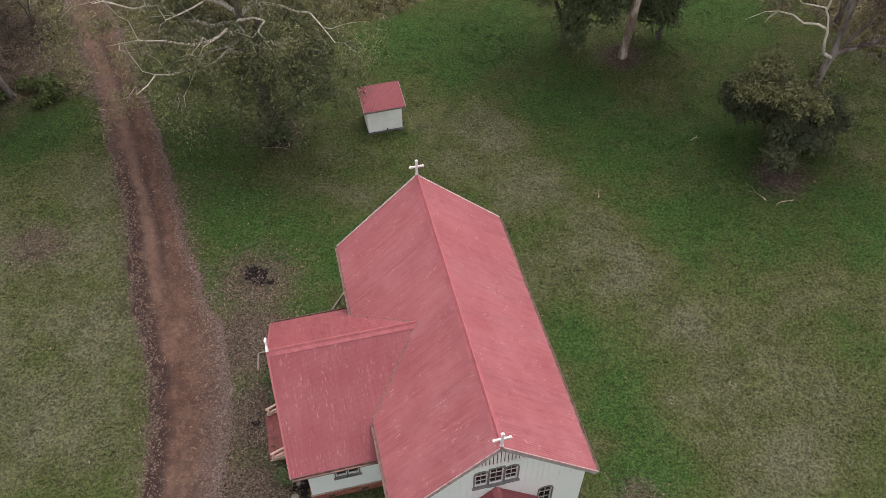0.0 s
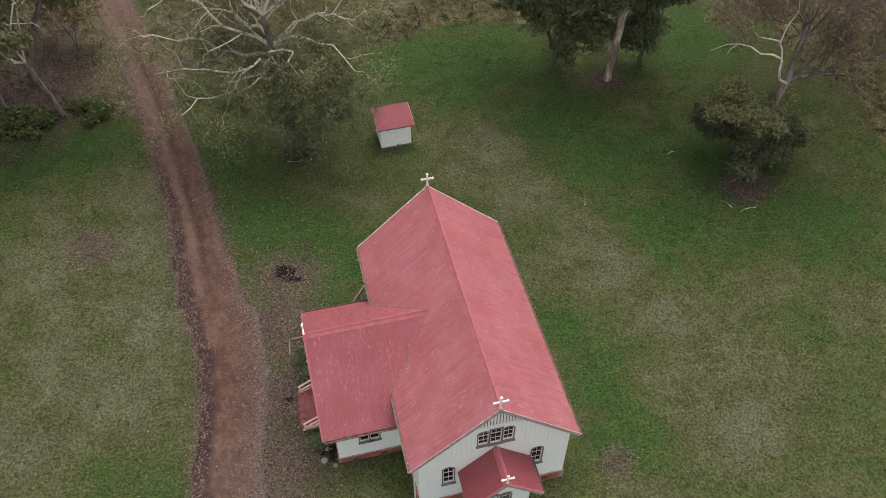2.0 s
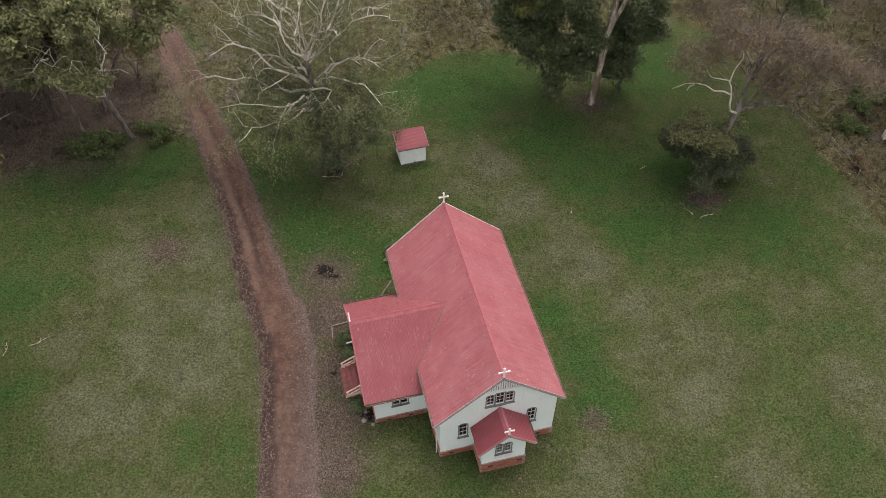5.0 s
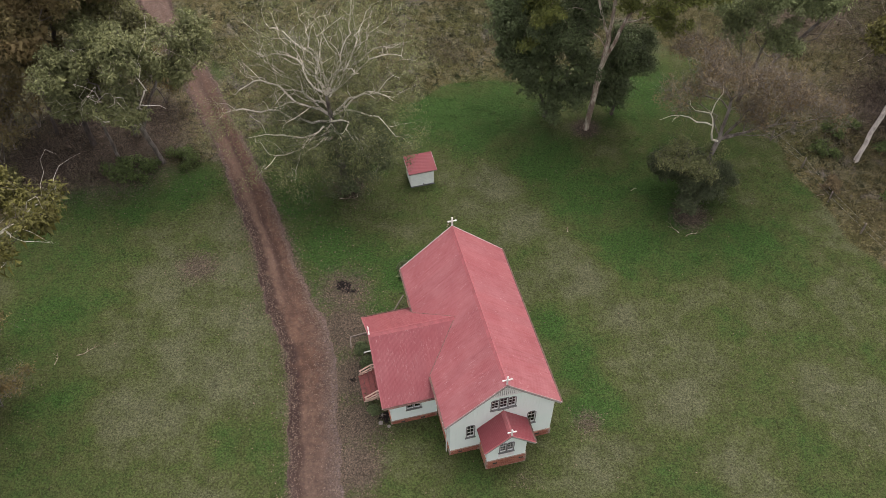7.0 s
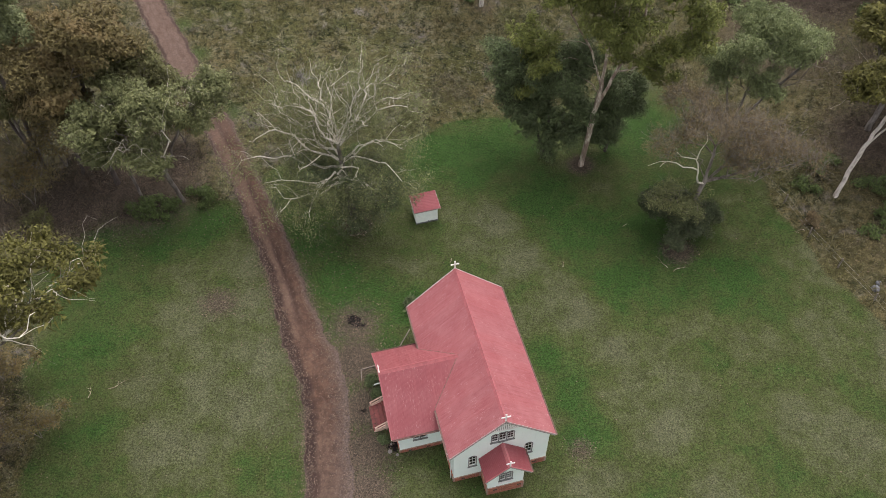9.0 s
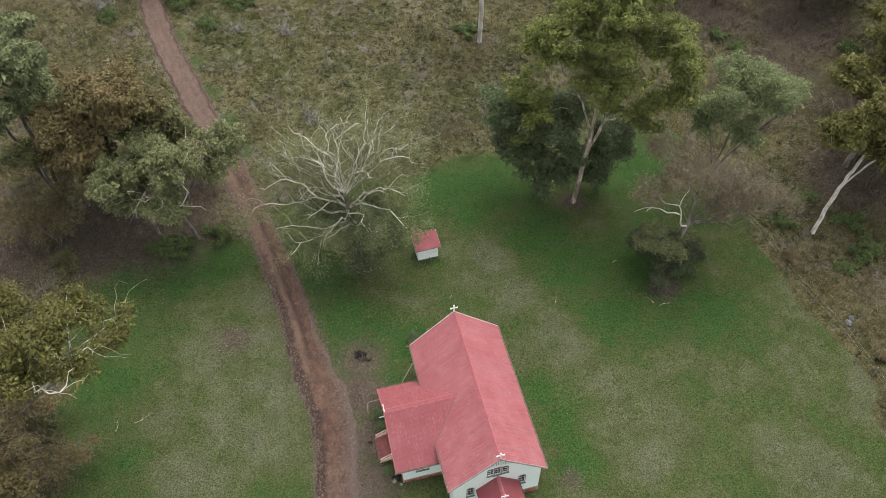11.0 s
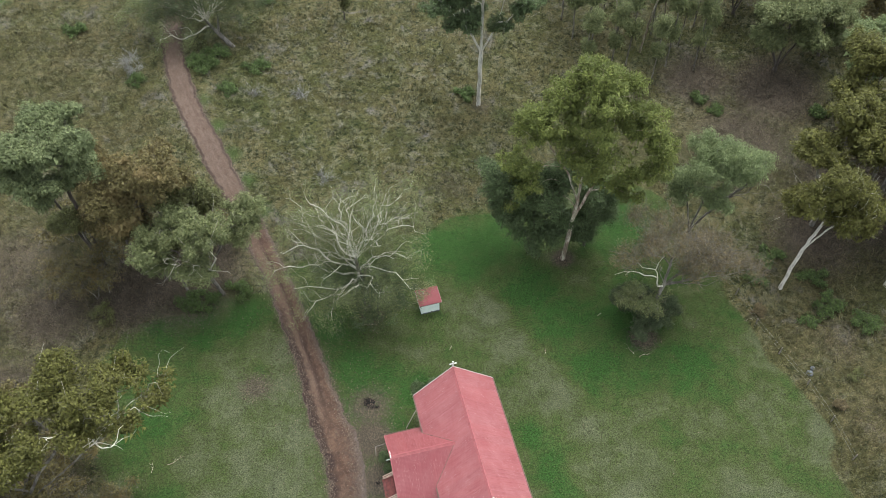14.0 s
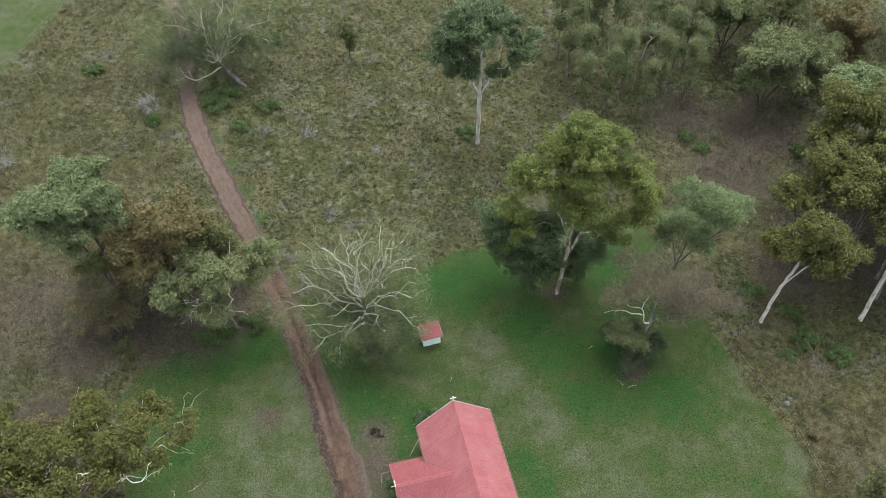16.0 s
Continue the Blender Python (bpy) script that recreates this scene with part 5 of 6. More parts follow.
# the half-dead white tree beside the track
dead_tree("half-dead gum with bleached bare limbs and sparse grey-olive foliage", -10.2, 33.0, (-0.5, -0.4, 9.6),
          [(1.7, 3.2, 5.6), (5.0, 3.6, 2.0), (5.2, 2.4, 1.4), (3.4, 0.0, -0.6), (-0.2, 2.6, 4.0), (-2.6, 3.0, 2.8), (-6.2, 4.8, 0.8), (-6.0, 3.0, 0.2), (-7.0, 1.0, -0.8), (-4.4, -3.7, -3.8),
           (-2.0, -1.9, -3.8), (1.1, -2.0, -3.4), (3.0, -1.2, -3.6), (2.2, 3.6, 4.2), (4.2, 4.6, 2.6), (-4.4, 4.0, 2.6), (-5.5, -1.5, -2.2), (0.8, 4.6, 3.2), (-1.4, 4.2, 3.6), (3.0, 2.0, 4.0), (-3.4, 1.6, 2.4), (-5.0, 2.2, 2.2), (-6.5, -0.6, -1.6), (4.4, -1.4, -2.4), (2.6, -2.6, -2.2), (5.0, 0.8, -0.8), (-3.6, -0.8, -0.4)], 11, G1,
          [((0.4, -0.5, 4.4), (1.6, 1.3, 1.6)), ((1.9, -1.6, 6.4), (1.4, 1.2, 1.5)), ((-2.4, -0.4, 6.2), (1.8, 1.4, 1.6))])
shrub("dark low regrowth at the foot of the white gum", -9.9, 32.6, 0.8, 1.2, 45, L_DARK, 26, count=26, bare=0.01)
# the tall gum beyond the lawn, and the dark trees behind it
tree("tall gum with twin cream trunks and a golden-green crown", 9.3, 40.6,
     [[(0, 0, 0), (0.15, -0.3, 3.6), (0.3, -0.5, 7.2), (0.5, -0.5, 11.0), (0.6, 0.3, 17.0)], [(0.3, -0.5, 6.8), (1.0, -0.5, 9.4), (1.7, -0.3, 11.6), (3.0, 0.2, 15.0)], [(0.4, -0.5, 9.6), (-0.6, 0.1, 12.4), (-2.6, 0.5, 15.6)]],
     [(1.8, 0.8, 20.6, 4.0, 3.8, 4.6), (-4.0, 0.4, 18.2, 3.4, 3.4, 2.8), (5.6, 0.2, 17.6, 3.6, 3.6, 3.2), (1.2, -0.6, 15.0, 4.6, 3.6, 2.6), (6.0, -0.4, 13.2, 2.8, 2.8, 2.0), (-1.0, 1.5, 20.5, 3, 3, 2.4), (-4.4, 0.2, 13.0, 3.0, 2.8, 2.8), (-5.0, 0.6, 9.6, 2.6, 2.4, 2.6), (1.8, -0.8, 12.4, 2.6, 2.2, 2.0), (5.0, -0.4, 10.6, 2.4, 2.2, 2.0), (7.4, 0.2, 15.0, 2.4, 2.4, 2.0)],
     390, 21, L_GOLD, WHITEBARK, 0.25, 140, 0.72, 0.28, 0.075, droop=0.9, group=G1)
tree("dense dark green tree behind the tall gum", 5.9, 42.0, [[(0, 0, 0), (0.2, 0, 3), (0.1, 0.2, 6.5)], [(0, 0, 0.5), (-1.2, 0.1, 4.0)], [(0, 0, 0.5), (1.3, 0.2, 4.2)]],
     [(-0.6, 0, 8.4, 4.8, 3.6, 4.8), (-2.2, -0.4, 4.6, 3.4, 2.6, 3.4), (2.4, -0.2, 9.6, 2.8, 2.4, 3.4), (0.6, -0.8, 3.2, 3.0, 2.2, 2.8), (2.2, -0.8, 5.4, 2.6, 2.0, 3.2), (-3.2, 0, 9.6, 2.8, 2.4, 3.4)], 270, 22, L_DARK, DARKBARK, 0.2, 150, 0.95, 0.26, 0.075, droop=0.8, group=G1)
tree("dense dark green tree behind the tall gum", 11.6, 42.4, [[(0, 0, 0), (0.2, 0, 2.5), (0.3, 0.2, 5.0)]],
     [(0.0, 0, 5.6, 3.0, 2.4, 4.4), (-0.8, -0.3, 2.6, 2.6, 2.0, 2.4)], 140, 23, L_DARK, DARKBARK, 0.14, 140, 0.85, 0.26, 0.075, droop=0.8, group=G1)
# the spreading sage tree
C = tree("spreading sage-green tree with grey limbs", 22.8, 44.4, [[(0, 0, 0), (0.1, -0.6, 4.0), (0.1, -1.4, 8.5)], [(0, 0, 1.2), (1.8, -1.0, 6.0), (3.4, -1.8, 9.4)], [(0, 0, 1.2), (-1.6, -0.8, 6.5)]],
     [(-0.6, -2.2, 12.6, 4.2, 3.6, 2.8), (3.4, -2.0, 10.6, 3.4, 3.0, 2.6), (-2.8, -2.6, 9.8, 2.6, 2.4, 2.0), (0.6, -3.4, 8.8, 3, 2.2, 1.8), (1.4, -1.4, 11.8, 3.2, 2.8, 2.2)], 260, 31, L_SAGE, GREYBARK, 0.20, 130, 0.85, 0.24, 0.060, droop=0.5, group=G1, bare=0.06)
# the brown, thin-leaved tree with the bent white branch
D = tree("sparse straw-brown tree with a bent bleached branch", 16.9, 32.4,
     [[(0, 0, 0), (0.3, 0.3, 3.5), (0.8, 0.6, 6.5)], [(0.8, 0.6, 6.5), (3.0, 0.4, 7.6), (5.6, 0.0, 8.8)], [(0.8, 0.6, 6.5), (1.0, 1.2, 9.6)]],
     [(3.8, 0.8, 10.0, 4.0, 3.0, 2.4), (0.6, 1.4, 11.4, 3.6, 2.8, 2.2), (6.4, 0.8, 9.4, 2.8, 2.4, 1.9), (2.6, 0.2, 8.2, 3.0, 2.0, 1.2), (-2.2, 1.6, 9.8, 2.8, 2.6, 2.4), (-1.2, 3.6, 10.8, 3.4, 2.6, 2.4), (4.0, 3.2, 9.6, 3.6, 2.8, 2.2), (8.6, 1.0, 8.4, 2.4, 2.2, 1.7)], 520, 41, L_TWIG, GREYBARK, 0.18, 22, 0.95, 0.30, 0.036, droop=-0.5, wiggle=0.14, group=G1, sprig=5)
pale_limbs(D, (0.9, 0.6, 6.4), [(4.4, -0.4, 10.6), (6.8, 0.2, 9.2), (2.2, 0.4, 12.2), (5.4, 1.2, 11.0), (-1.6, 2.4, 11.6)], 141, 0.05, GREYBARK)
dead_branch(D, [[(0.7, 0.5, 6.3), (0.1, 0.1, 6.8), (-0.1, 0.0, 7.4), (-0.15, 0.1, 8.1), (-0.7, 0.1, 8.4), (-1.4, 0.0, 8.5), (-2.0, 0.05, 8.9), (-2.7, 0.0, 9.1), (-3.3, 0.0, 9.05), (-4.1, -0.1, 8.7)],
                [(-0.15, 0.1, 8.1), (-0.3, 0.2, 8.7), (-0.6, 0.2, 9.2), (-1.1, 0.2, 9.3), (-1.7, 0.2, 9.4), (-2.1, 0.3, 9.8), (-2.2, 0.3, 10.2), (-2.8, 0.3, 10.6)], [(-2.7, 0.0, 9.1), (-3.0, 0.1, 8.7), (-3.1, 0.1, 8.4)],
                [(-0.5, 0.2, 9.1), (-0.4, 0.3, 10.0), (-0.1, 0.3, 10.9), (-0.3, 0.4, 11.8)]], 0.085)
shrub("dense dark rounded shrub at the foot of the brown tree", 16.5, 33.4, 3.1, 5.2, 44, L_DEEP, 150, count=200, length=0.22, width=0.06, bare=0.01)
tree("grey-olive side growth over the dark shrub", 16.4, 33.1, [[(0, 0, 0), (-0.2, 0.0, 2.4), (-0.3, 0.0, 3.8)]],
     [(-0.9, -0.3, 4.6, 2.4, 1.9, 1.4), (0.9, -0.5, 4.4, 2.2, 1.7, 1.3)], 80, 43, L_GREY, GREYBARK, 0.08, 58, 0.6, 0.24, 0.06, group=G1)
# leaning white-trunked gum and the wood on that side
tree("gum with a leaning white trunk and golden olive crown", 31.0, 37.3, [[(0, 0, 0), (0.7, 0.9, 3.2), (1.5, 1.6, 6.0), (2.3, 1.9, 9.0)], [(1.1, 1.2, 4.6), (3.6, 2.0, 8.4)]],
     [(2.6, 1.8, 11.8, 4.2, 3.4, 2.8), (5.6, 2.0, 10.2, 3.0, 2.6, 2.2), (0.4, 2.0, 10.6, 2.6, 2.4, 2.0), (3.6, 2.4, 8.8, 3.0, 2.4, 1.6), (4.6, 0.6, 9.0, 2.8, 2.2, 1.8)], 220, 51, L_BRONZE, PALEGUM, 0.19, 110, 0.8, 0.30, 0.10, droop=0.8, group=G1)
F1 = tree("olive gum at the edge of the wood", 36.0, 45.6, [[(0, 0, 0), (0.4, 0.2, 4.0), (0.6, 0.4, 8.5)], [(0.2, 0, 2.5), (-1.6, 0.4, 7.0)]],
          [(0.2, 0, 13.6, 4.4, 4.0, 3.2), (3.2, 0.4, 11.6, 3.0, 2.8, 2.4), (-2.8, -0.4, 11.2, 3.0, 2.8, 2.4)], 170, 52, L_BRONZE, GREYBARK, 0.26, 92, 0.9, 0.34, 0.115, droop=0.7, group=G1)
F4 = tree("golden olive gum with a pale leaning trunk", 41.6, 37.8, [[(0, 0, 0), (1.0, 1.6, 3.6), (2.0, 3.2, 7.5), (2.4, 4.0, 10.0)]],
          [(2.6, 4.4, 12.0, 4.4, 4.0, 3.4), (5.2, 3.2, 10.0, 3.0, 2.8, 2.4), (0.2, 3.4, 10.6, 3, 2.6, 2.2)], 140, 53, L_BRONZE, PALEGUM, 0.24, 96, 0.9, 0.34, 0.115, droop=0.8, group=G1)
F3 = tree("rounded grey-green tree in the wood", 36.6, 69.4, [[(0, 0, 0), (0.2, 0.2, 3.5), (0, 0.3, 7.0)], [(0, 0, 1.0), (2.0, 0.2, 5.5)], [(0, 0, 1.0), (-2.0, 0.2, 5.5)]],
          [(0, 0, 9.0, 4.6, 4.0, 3.6), (-2.4, -1.2, 5.6, 3.2, 2.8, 2.6), (2.6, -1.0, 5.8, 3.2, 2.8, 2.8)], 170, 54, L_GREY, DARKBARK, 0.24, 110, 0.95, 0.34, 0.12, droop=0.5, group=G1)
F2 = tree("pale sage tree in the wood", 44.6, 62.5, [[(0, 0, 0), (0.2, 0.2, 3.0), (0, 0.3, 5.5)]], [(0, 0, 9.4, 4.0, 3.6, 2.8), (-2.2, -0.8, 7.4, 2.6, 2.4, 2.0), (-1.0, -1.6, 5.2, 2.6, 2.2, 2.0)], 140, 55, L_SAGE, GREYBARK, 0.18, 100, 0.9, 0.34, 0.12, group=G1)
G = tree("tall slim gum with a white trunk in the pasture", 0.2, 63.2, [[(0, 0, 0), (0.1, 0, 5), (0.2, 0.1, 10.0), (0.3, 0.3, 15.5)], [(0.1, 0, 7.6), (-1.6, 0.2, 11.5)], [(0.1, 0, 8.0), (1.9, 0.2, 11.5)]],
         [(0, 0, 17.4, 4.6, 3.8, 4.0), (-4.2, 0, 14.2, 3.2, 2.8, 2.8), (4.2, 0, 14.8, 3.2, 2.8, 2.8), (-0.6, 0, 12.6, 2.8, 2.4, 2.4), (-2.6, 0, 18.0, 3.2, 2.8, 2.6), (-2.8, 0, 11.6, 2.0, 1.8, 1.5), (1.9, 0, 11.8, 2.0, 1.8, 1.5)], 280, 56, L_DARK, PALEGUM, 0.25, 110, 0.75, 0.32, 0.1, droop=0.9, bare=0.1, group=G1)
H = tree("small slender tree in the pasture", -17.7, 78.7, [[(0, 0, 0), (0, 0, 3.0)]], [(0, 0, 4.6, 1.9, 1.8, 2.2), (0.3, 0, 2.6, 1.4, 1.3, 1.4)], 64, 57, L_OLIVE, DARKBARK, 0.08, 70, 0.55, 0.26, 0.08, group=G1)
I = dead_tree("leaning half-dead gum with bleached limbs over the track", -31.4, 72.4, (-3.0, 0.6, 3.8),
              [(-7.4, 1.2, 2.6), (-8.6, 0.0, 0.4), (-4.4, 3.6, 5.0), (0.4, 3.6, 6.0), (4.2, 3.0, 4.4), (6.6, 1.8, 2.0), (-5.0, -2.4, -0.6), (3.0, 0.6, 1.4), (-1.4, 2.4, 6.4), (7.8, 3.4, 4.2), (-6.6, 2.6, 4.2), (-3.0, 4.6, 3.0), (1.6, 5.0, 4.0)], 58, G1, [((-4.0, 1.0, 6.5), (2.4, 1.6, 1.6)), ((0.5, 2.0, 7.0), (2.4, 1.6, 1.6)), ((-7.5, 1.0, 5.5), (1.6, 1.2, 1.2))], 330, 90)
# the clump left of the track
J1 = tree("tall rounded grey-green gum with several dark stems", -37.5, 37.0, [[(0, 0, 0), (-0.7, -0.2, 5.0), (-1.2, -0.6, 11.0), (-1.8, -1.4, 15.0)], [(0, 0, 0.6), (0.4, -0.2, 6.0), (0.8, -0.8, 12.0), (1.8, -1.4, 16.0)], [(0, 0, 0.4), (-0.2, 0.2, 8.0), (0.2, -0.2, 14.0)]],
          [(0.5, -1.5, 18.4, 4.2, 4.0, 3.2), (3.2, -2.4, 18.8, 2.6, 2.6, 2.2), (-2.6, -3.2, 17.2, 3.0, 2.6, 2.4), (-0.5, -3.8, 16.2, 3.6, 2.6, 2.2), (1.6, 1.0, 19.2, 3.0, 2.6, 2.2), (-3.2, -1.0, 15.0, 2.6, 2.4, 2.0), (2.6, -1.6, 15.6, 2.8, 2.4, 2.0), (0.2, -2.6, 13.8, 3.0, 2.2, 1.6)], 370, 61, L_PALE, DARKBARK, 0.22, 124, 0.8, 0.28, 0.10, droop=0.5, group=G1)
J2 = tree("brown-tinged olive tree in the wood", 50.0, 48.0, [[(0, 0, 0), (0.2, 0.2, 3.5), (0.1, 0.3, 7.0)], [(0, 0, 1.5), (-1.4, 0.3, 6.0)]],
          [(0, 0, 9.0, 4.6, 4.0, 3.2), (2.6, -1.4, 7.0, 3.2, 2.8, 2.8), (-2.8, -0.8, 6.8, 3.2, 2.8, 2.6), (0.5, -1.6, 4.6, 3.4, 2.4, 2.4)], 200, 62, L_BROWN, GREYBARK, 0.18, 68, 0.8, 0.32, 0.1, droop=0.4, group=G1)
JB = tree("tall rusty olive tree in the clump beside the track", -31.1, 36.0, [[(0, 0, 0), (0.1, 0, 4.5), (0.4, -0.2, 9.0), (1.0, 0, 13.0)], [(0.2, 0, 5.5), (-1.2, -0.8, 10.5)]],
          [(1.6, 0.6, 15.2, 4.0, 3.6, 3.2), (-1.6, -1.6, 13.0, 3.4, 3.0, 2.8), (2.6, -1.6, 16.6, 2.6, 2.4, 2.0), (0.4, -2.8, 12.0, 3.0, 2.4, 2.4), (3.8, 1.8, 13.6, 2.8, 2.6, 2.4), (-0.5, -1.6, 9.0, 2.8, 2.4, 2.4)], 260, 162, L_BROWN, DARKBARK, 0.22, 78, 0.8, 0.30, 0.095, droop=0.4, group=G1)
J3 = tree("grey-olive gum with bleached lower limbs beside the track", -25.0, 34.4, [[(0, 0, 0), (-0.3, -0.8, 4.2), (-0.8, -1.6, 8.5)], [(-0.3, -0.8, 4.0), (1.2, -0.6, 7.5), (2.6, 0.6, 10.5)], [(-0.4, -1.0, 4.6), (-2.4, -2.0, 7.0), (-4.4, -2.6, 8.6)]],
          [(0.3, -2.2, 12.0, 4.0, 3.4, 2.8), (-3.6, -2.6, 10.4, 3.0, 2.8, 2.4), (2.6, 0.6, 9.2, 3.0, 2.8, 2.8), (0.2, -3.4, 8.6, 3.6, 2.4, 2.2), (-3.8, -2.4, 7.4, 2.6, 2.2, 2.0), (3.6, 1.6, 11.2, 2.6, 2.4, 2.2)], 290, 63, L_GREY, GREYBARK, 0.19, 84, 0.72, 0.26, 0.08, droop=0.7, bare=0.16, group=G1, wiggle=0.17)
J4 = tree("olive tree in the clump beside the track", -28.0, 37.4, [[(0, 0, 0), (0.2, 0.2, 5.0), (0.1, 0.3, 9.5)]],
          [(0, 0, 11.6, 3.4, 3.2, 2.8), (1.8, 0.6, 9.4, 2.8, 2.6, 2.6)], 120, 64, L_OLIVE, GREYBARK, 0.18, 84, 0.85, 0.32, 0.1, group=G1)
J5 = tree("dark low tree under the clump beside the track", -34.4, 37.0, [[(0, 0, 0), (0.2, 0.2, 3.0), (0.1, 0.3, 6.5)]],
          [(0, -0.4, 8.0, 3.2, 2.8, 2.6), (-2.0, 0.2, 10.2, 2.6, 2.4, 2.2), (1.2, -1.2, 10.6, 2.4, 2.2, 2.0)], 130, 65, L_BROWN, DARKBARK, 0.14, 80, 0.8, 0.28, 0.09, group=G1)
U = tree("tangled brown understorey bush beside the track", -33.4, 40.0, [[(0, 0, 0), (0.3, 0.1, 1.6), (0.5, 0.2, 2.8)], [(0, 0, 0.2), (-0.8, 0.3, 2.2)]],
         [(0.2, 0, 3.0, 2.6, 2.2, 1.9), (-1.6, 0.3, 2.4, 1.8, 1.6, 1.5), (1.7, 0.2, 2.2, 1.7, 1.5, 1.3)], 70, 66, L_BROWN, GREYBARK, 0.06, 34, 0.65, 0.24, 0.07, bare=0.2, group=G1, sprig=3)
# the olive gums at the near left edge of the clearing
K1 = tree("olive-gold gum with pale twisted limbs", -36.0, 7.5, [[(0, 0, 0), (1.6, 1.2, 5.0), (4.6, 3.2, 10.0), (7.6, 5.0, 13.5)], [(2.6, 2.0, 6.6), (8.0, 4.6, 11.0), (12.0, 5.8, 14.0)], [(2.0, 1.5, 5.8), (3.6, 5.0, 10.6), (5.8, 7.5, 14.0)]],
          [(6.7, 7.1, 16.2, 3.8, 2.8, 1.9), (10.7, 5.7, 16.2, 2.8, 2.4, 1.7), (13.5, 6.9, 15.0, 2.0, 2.2, 1.5), (9.9, 9.5, 14.2, 2.6, 2.2, 1.6), (12.1, 5.1, 14.4, 2.2, 1.8, 1.3), (2.0, 5.0, 15.2, 3.4, 3.2, 2.2), (5.0, 2.0, 13.5, 3.4, 3.0, 2.2), (8.0, 4.2, 14.2, 3.0, 2.4, 1.8), (1.5, 1.5, 12.0, 3.4, 3.0, 2.4)], 330, 71, L_BRONZE, GREYBARK, 0.22, 80, 0.8, 0.28, 0.09, droop=0.6, bare=0.12, wiggle=0.16, group=G1)
K2 = tree("olive gum behind the near trees", -37.0, 12.0, [[(0, 0, 0), (0.3, 0.4, 4.0), (0.6, 0.8, 8.5)], [(0.3, 0.4, 3.6), (2.0, 0.2, 8.0)]],
          [(0.4, 0.8, 12.6, 4.6, 4.0, 3.2), (3.0, -0.6, 10.2, 2.8, 2.6, 2.2), (-2.6, 0.4, 10.4, 3.2, 2.8, 2.4)], 150, 72, L_BRONZE, GREYBARK, 0.26, 70, 0.85, 0.32, 0.1, droop=0.6, bare=0.08, group=G1)
K3 = tree("brown-tinged low tree at the edge of the lawn", -33.0, 8.0, [[(0, 0, 0), (0.3, 0.2, 3.0), (0.4, 0.3, 5.5)]],
          [(0, 0, 7.2, 3.6, 3.2, 2.8), (2.2, 0.2, 5.6, 2.4, 2.2, 2.0)], 100, 73, L_BROWN, GREYBARK, 0.18, 60, 0.8, 0.30, 0.09, bare=0.15, group=G1)
L1 = tree("dark olive tree at the edge of the lawn", 37.2, 16.6, [[(0, 0, 0), (0.2, 0.2, 2.5), (0.1, 0.3, 4.5)], [(0, 0, 0.8), (-1.2, 0.3, 3.8)]],
          [(0, 0, 5.6, 3.0, 2.8, 2.2), (-1.8, 0.4, 4.6, 1.8, 1.8, 1.6)], 90, 74, L_OLIVE, GREYBARK, 0.14, 90, 0.8, 0.30, 0.1, group=G1)

pale_limbs(K1, (8.4, 4.6, 11.6), [(13.1, 5.7, 15.4), (14.1, 8.1, 15.8), (10.7, 5.5, 17.6), (9.7, 10.3, 15.2), (6.7, 7.9, 17.4), (12.0, 4.0, 15.2), (7.2, 3.0, 15.6)], 171)
pale_limbs(J3, (-0.3, -0.9, 4.8), [(1.9, -4.2, 11.6), (-3.8, -3.6, 8.6), (-0.8, -5.0, 11.6), (2.6, 0.2, 11.8), (-2.4, -2.0, 12.2)], 172)
pale_limbs(C, (1.0, -0.8, 5.4), [(5.4, -3.2, 10.0), (4.4, -1.4, 11.6), (1.8, -4.4, 9.8), (6.2, -2.4, 9.2), (-2.4, -3.4, 11.0)], 173, 0.05, GREYBARK)
pale_limbs(K2, (0.4, 0.4, 6.0), [(3.6, -1.6, 11.4), (-2.2, -1.8, 11.8), (0.8, -2.8, 11.0), (4.2, 0.8, 12.0)], 174)

# slim grey saplings in a grove beyond the tall gum
S1 = tree("slim grey-barked sapling with thin foliage", 14.0, 71.6, [[(0, 0, 0), (0.1, 0, 4.5), (0.2, 0.1, 8.5)]], [(0, 0, 9.4, 1.5, 1.4, 3.6), (0.2, 0, 5.6, 1.3, 1.2, 2.4)], 76, 81, L_GREY, GREYBARK, 0.09, 66, 0.8, 0.28, 0.060, group="slim saplings")
S2 = tree("pale sapling with a bare top", 20.6, 73.0, [[(0, 0, 0), (0.3, 0, 4.0), (0.9, 0.1, 8.0)]], [(0.9, 0, 9.4, 2.0, 1.8, 2.8)], 54, 82, L_SAGE, WHITEBARK, 0.10, 14, 0.6, 0.26, 0.06, bare=0.4, group="slim saplings")


def again(ob, x, y, turn, size=1.0):
    c = copy_thing(ob, pose(x, y, ground_z(x, y) - 0.15, 0, 0, turn))
    c.scale = (size, size, size)
    return c


for x, y, a, s in ((16.5, 69.0, 70, .9), (12.2, 75.5, 140, 1.05), (18.0, 76.0, 200, 1.1), (23.5, 70.5, 250, .95), (25.6, 74.5, 320, 1.0), (21.5, 68.0, 20, .8), (28.0, 78.0, 100, 1.1), (14.8, 80.0, 160, 1.15),
                   (18.6, 70.6, 10, 1.0), (13.2, 68.0, 90, .85), (26.8, 69.6, 210, .9), (16.0, 78.0, 300, 1.1), (22.4, 76.6, 130, 1.05), (28.6, 73.0, 280, .9), (11.0, 79.5, 60, 1.1), (20.0, 82.0, 50, 1.2), (25.0, 84.0, 290, 1.1), (11.5, 84.0, 330, 1.1)):
    again(S1, x, y, a, s)
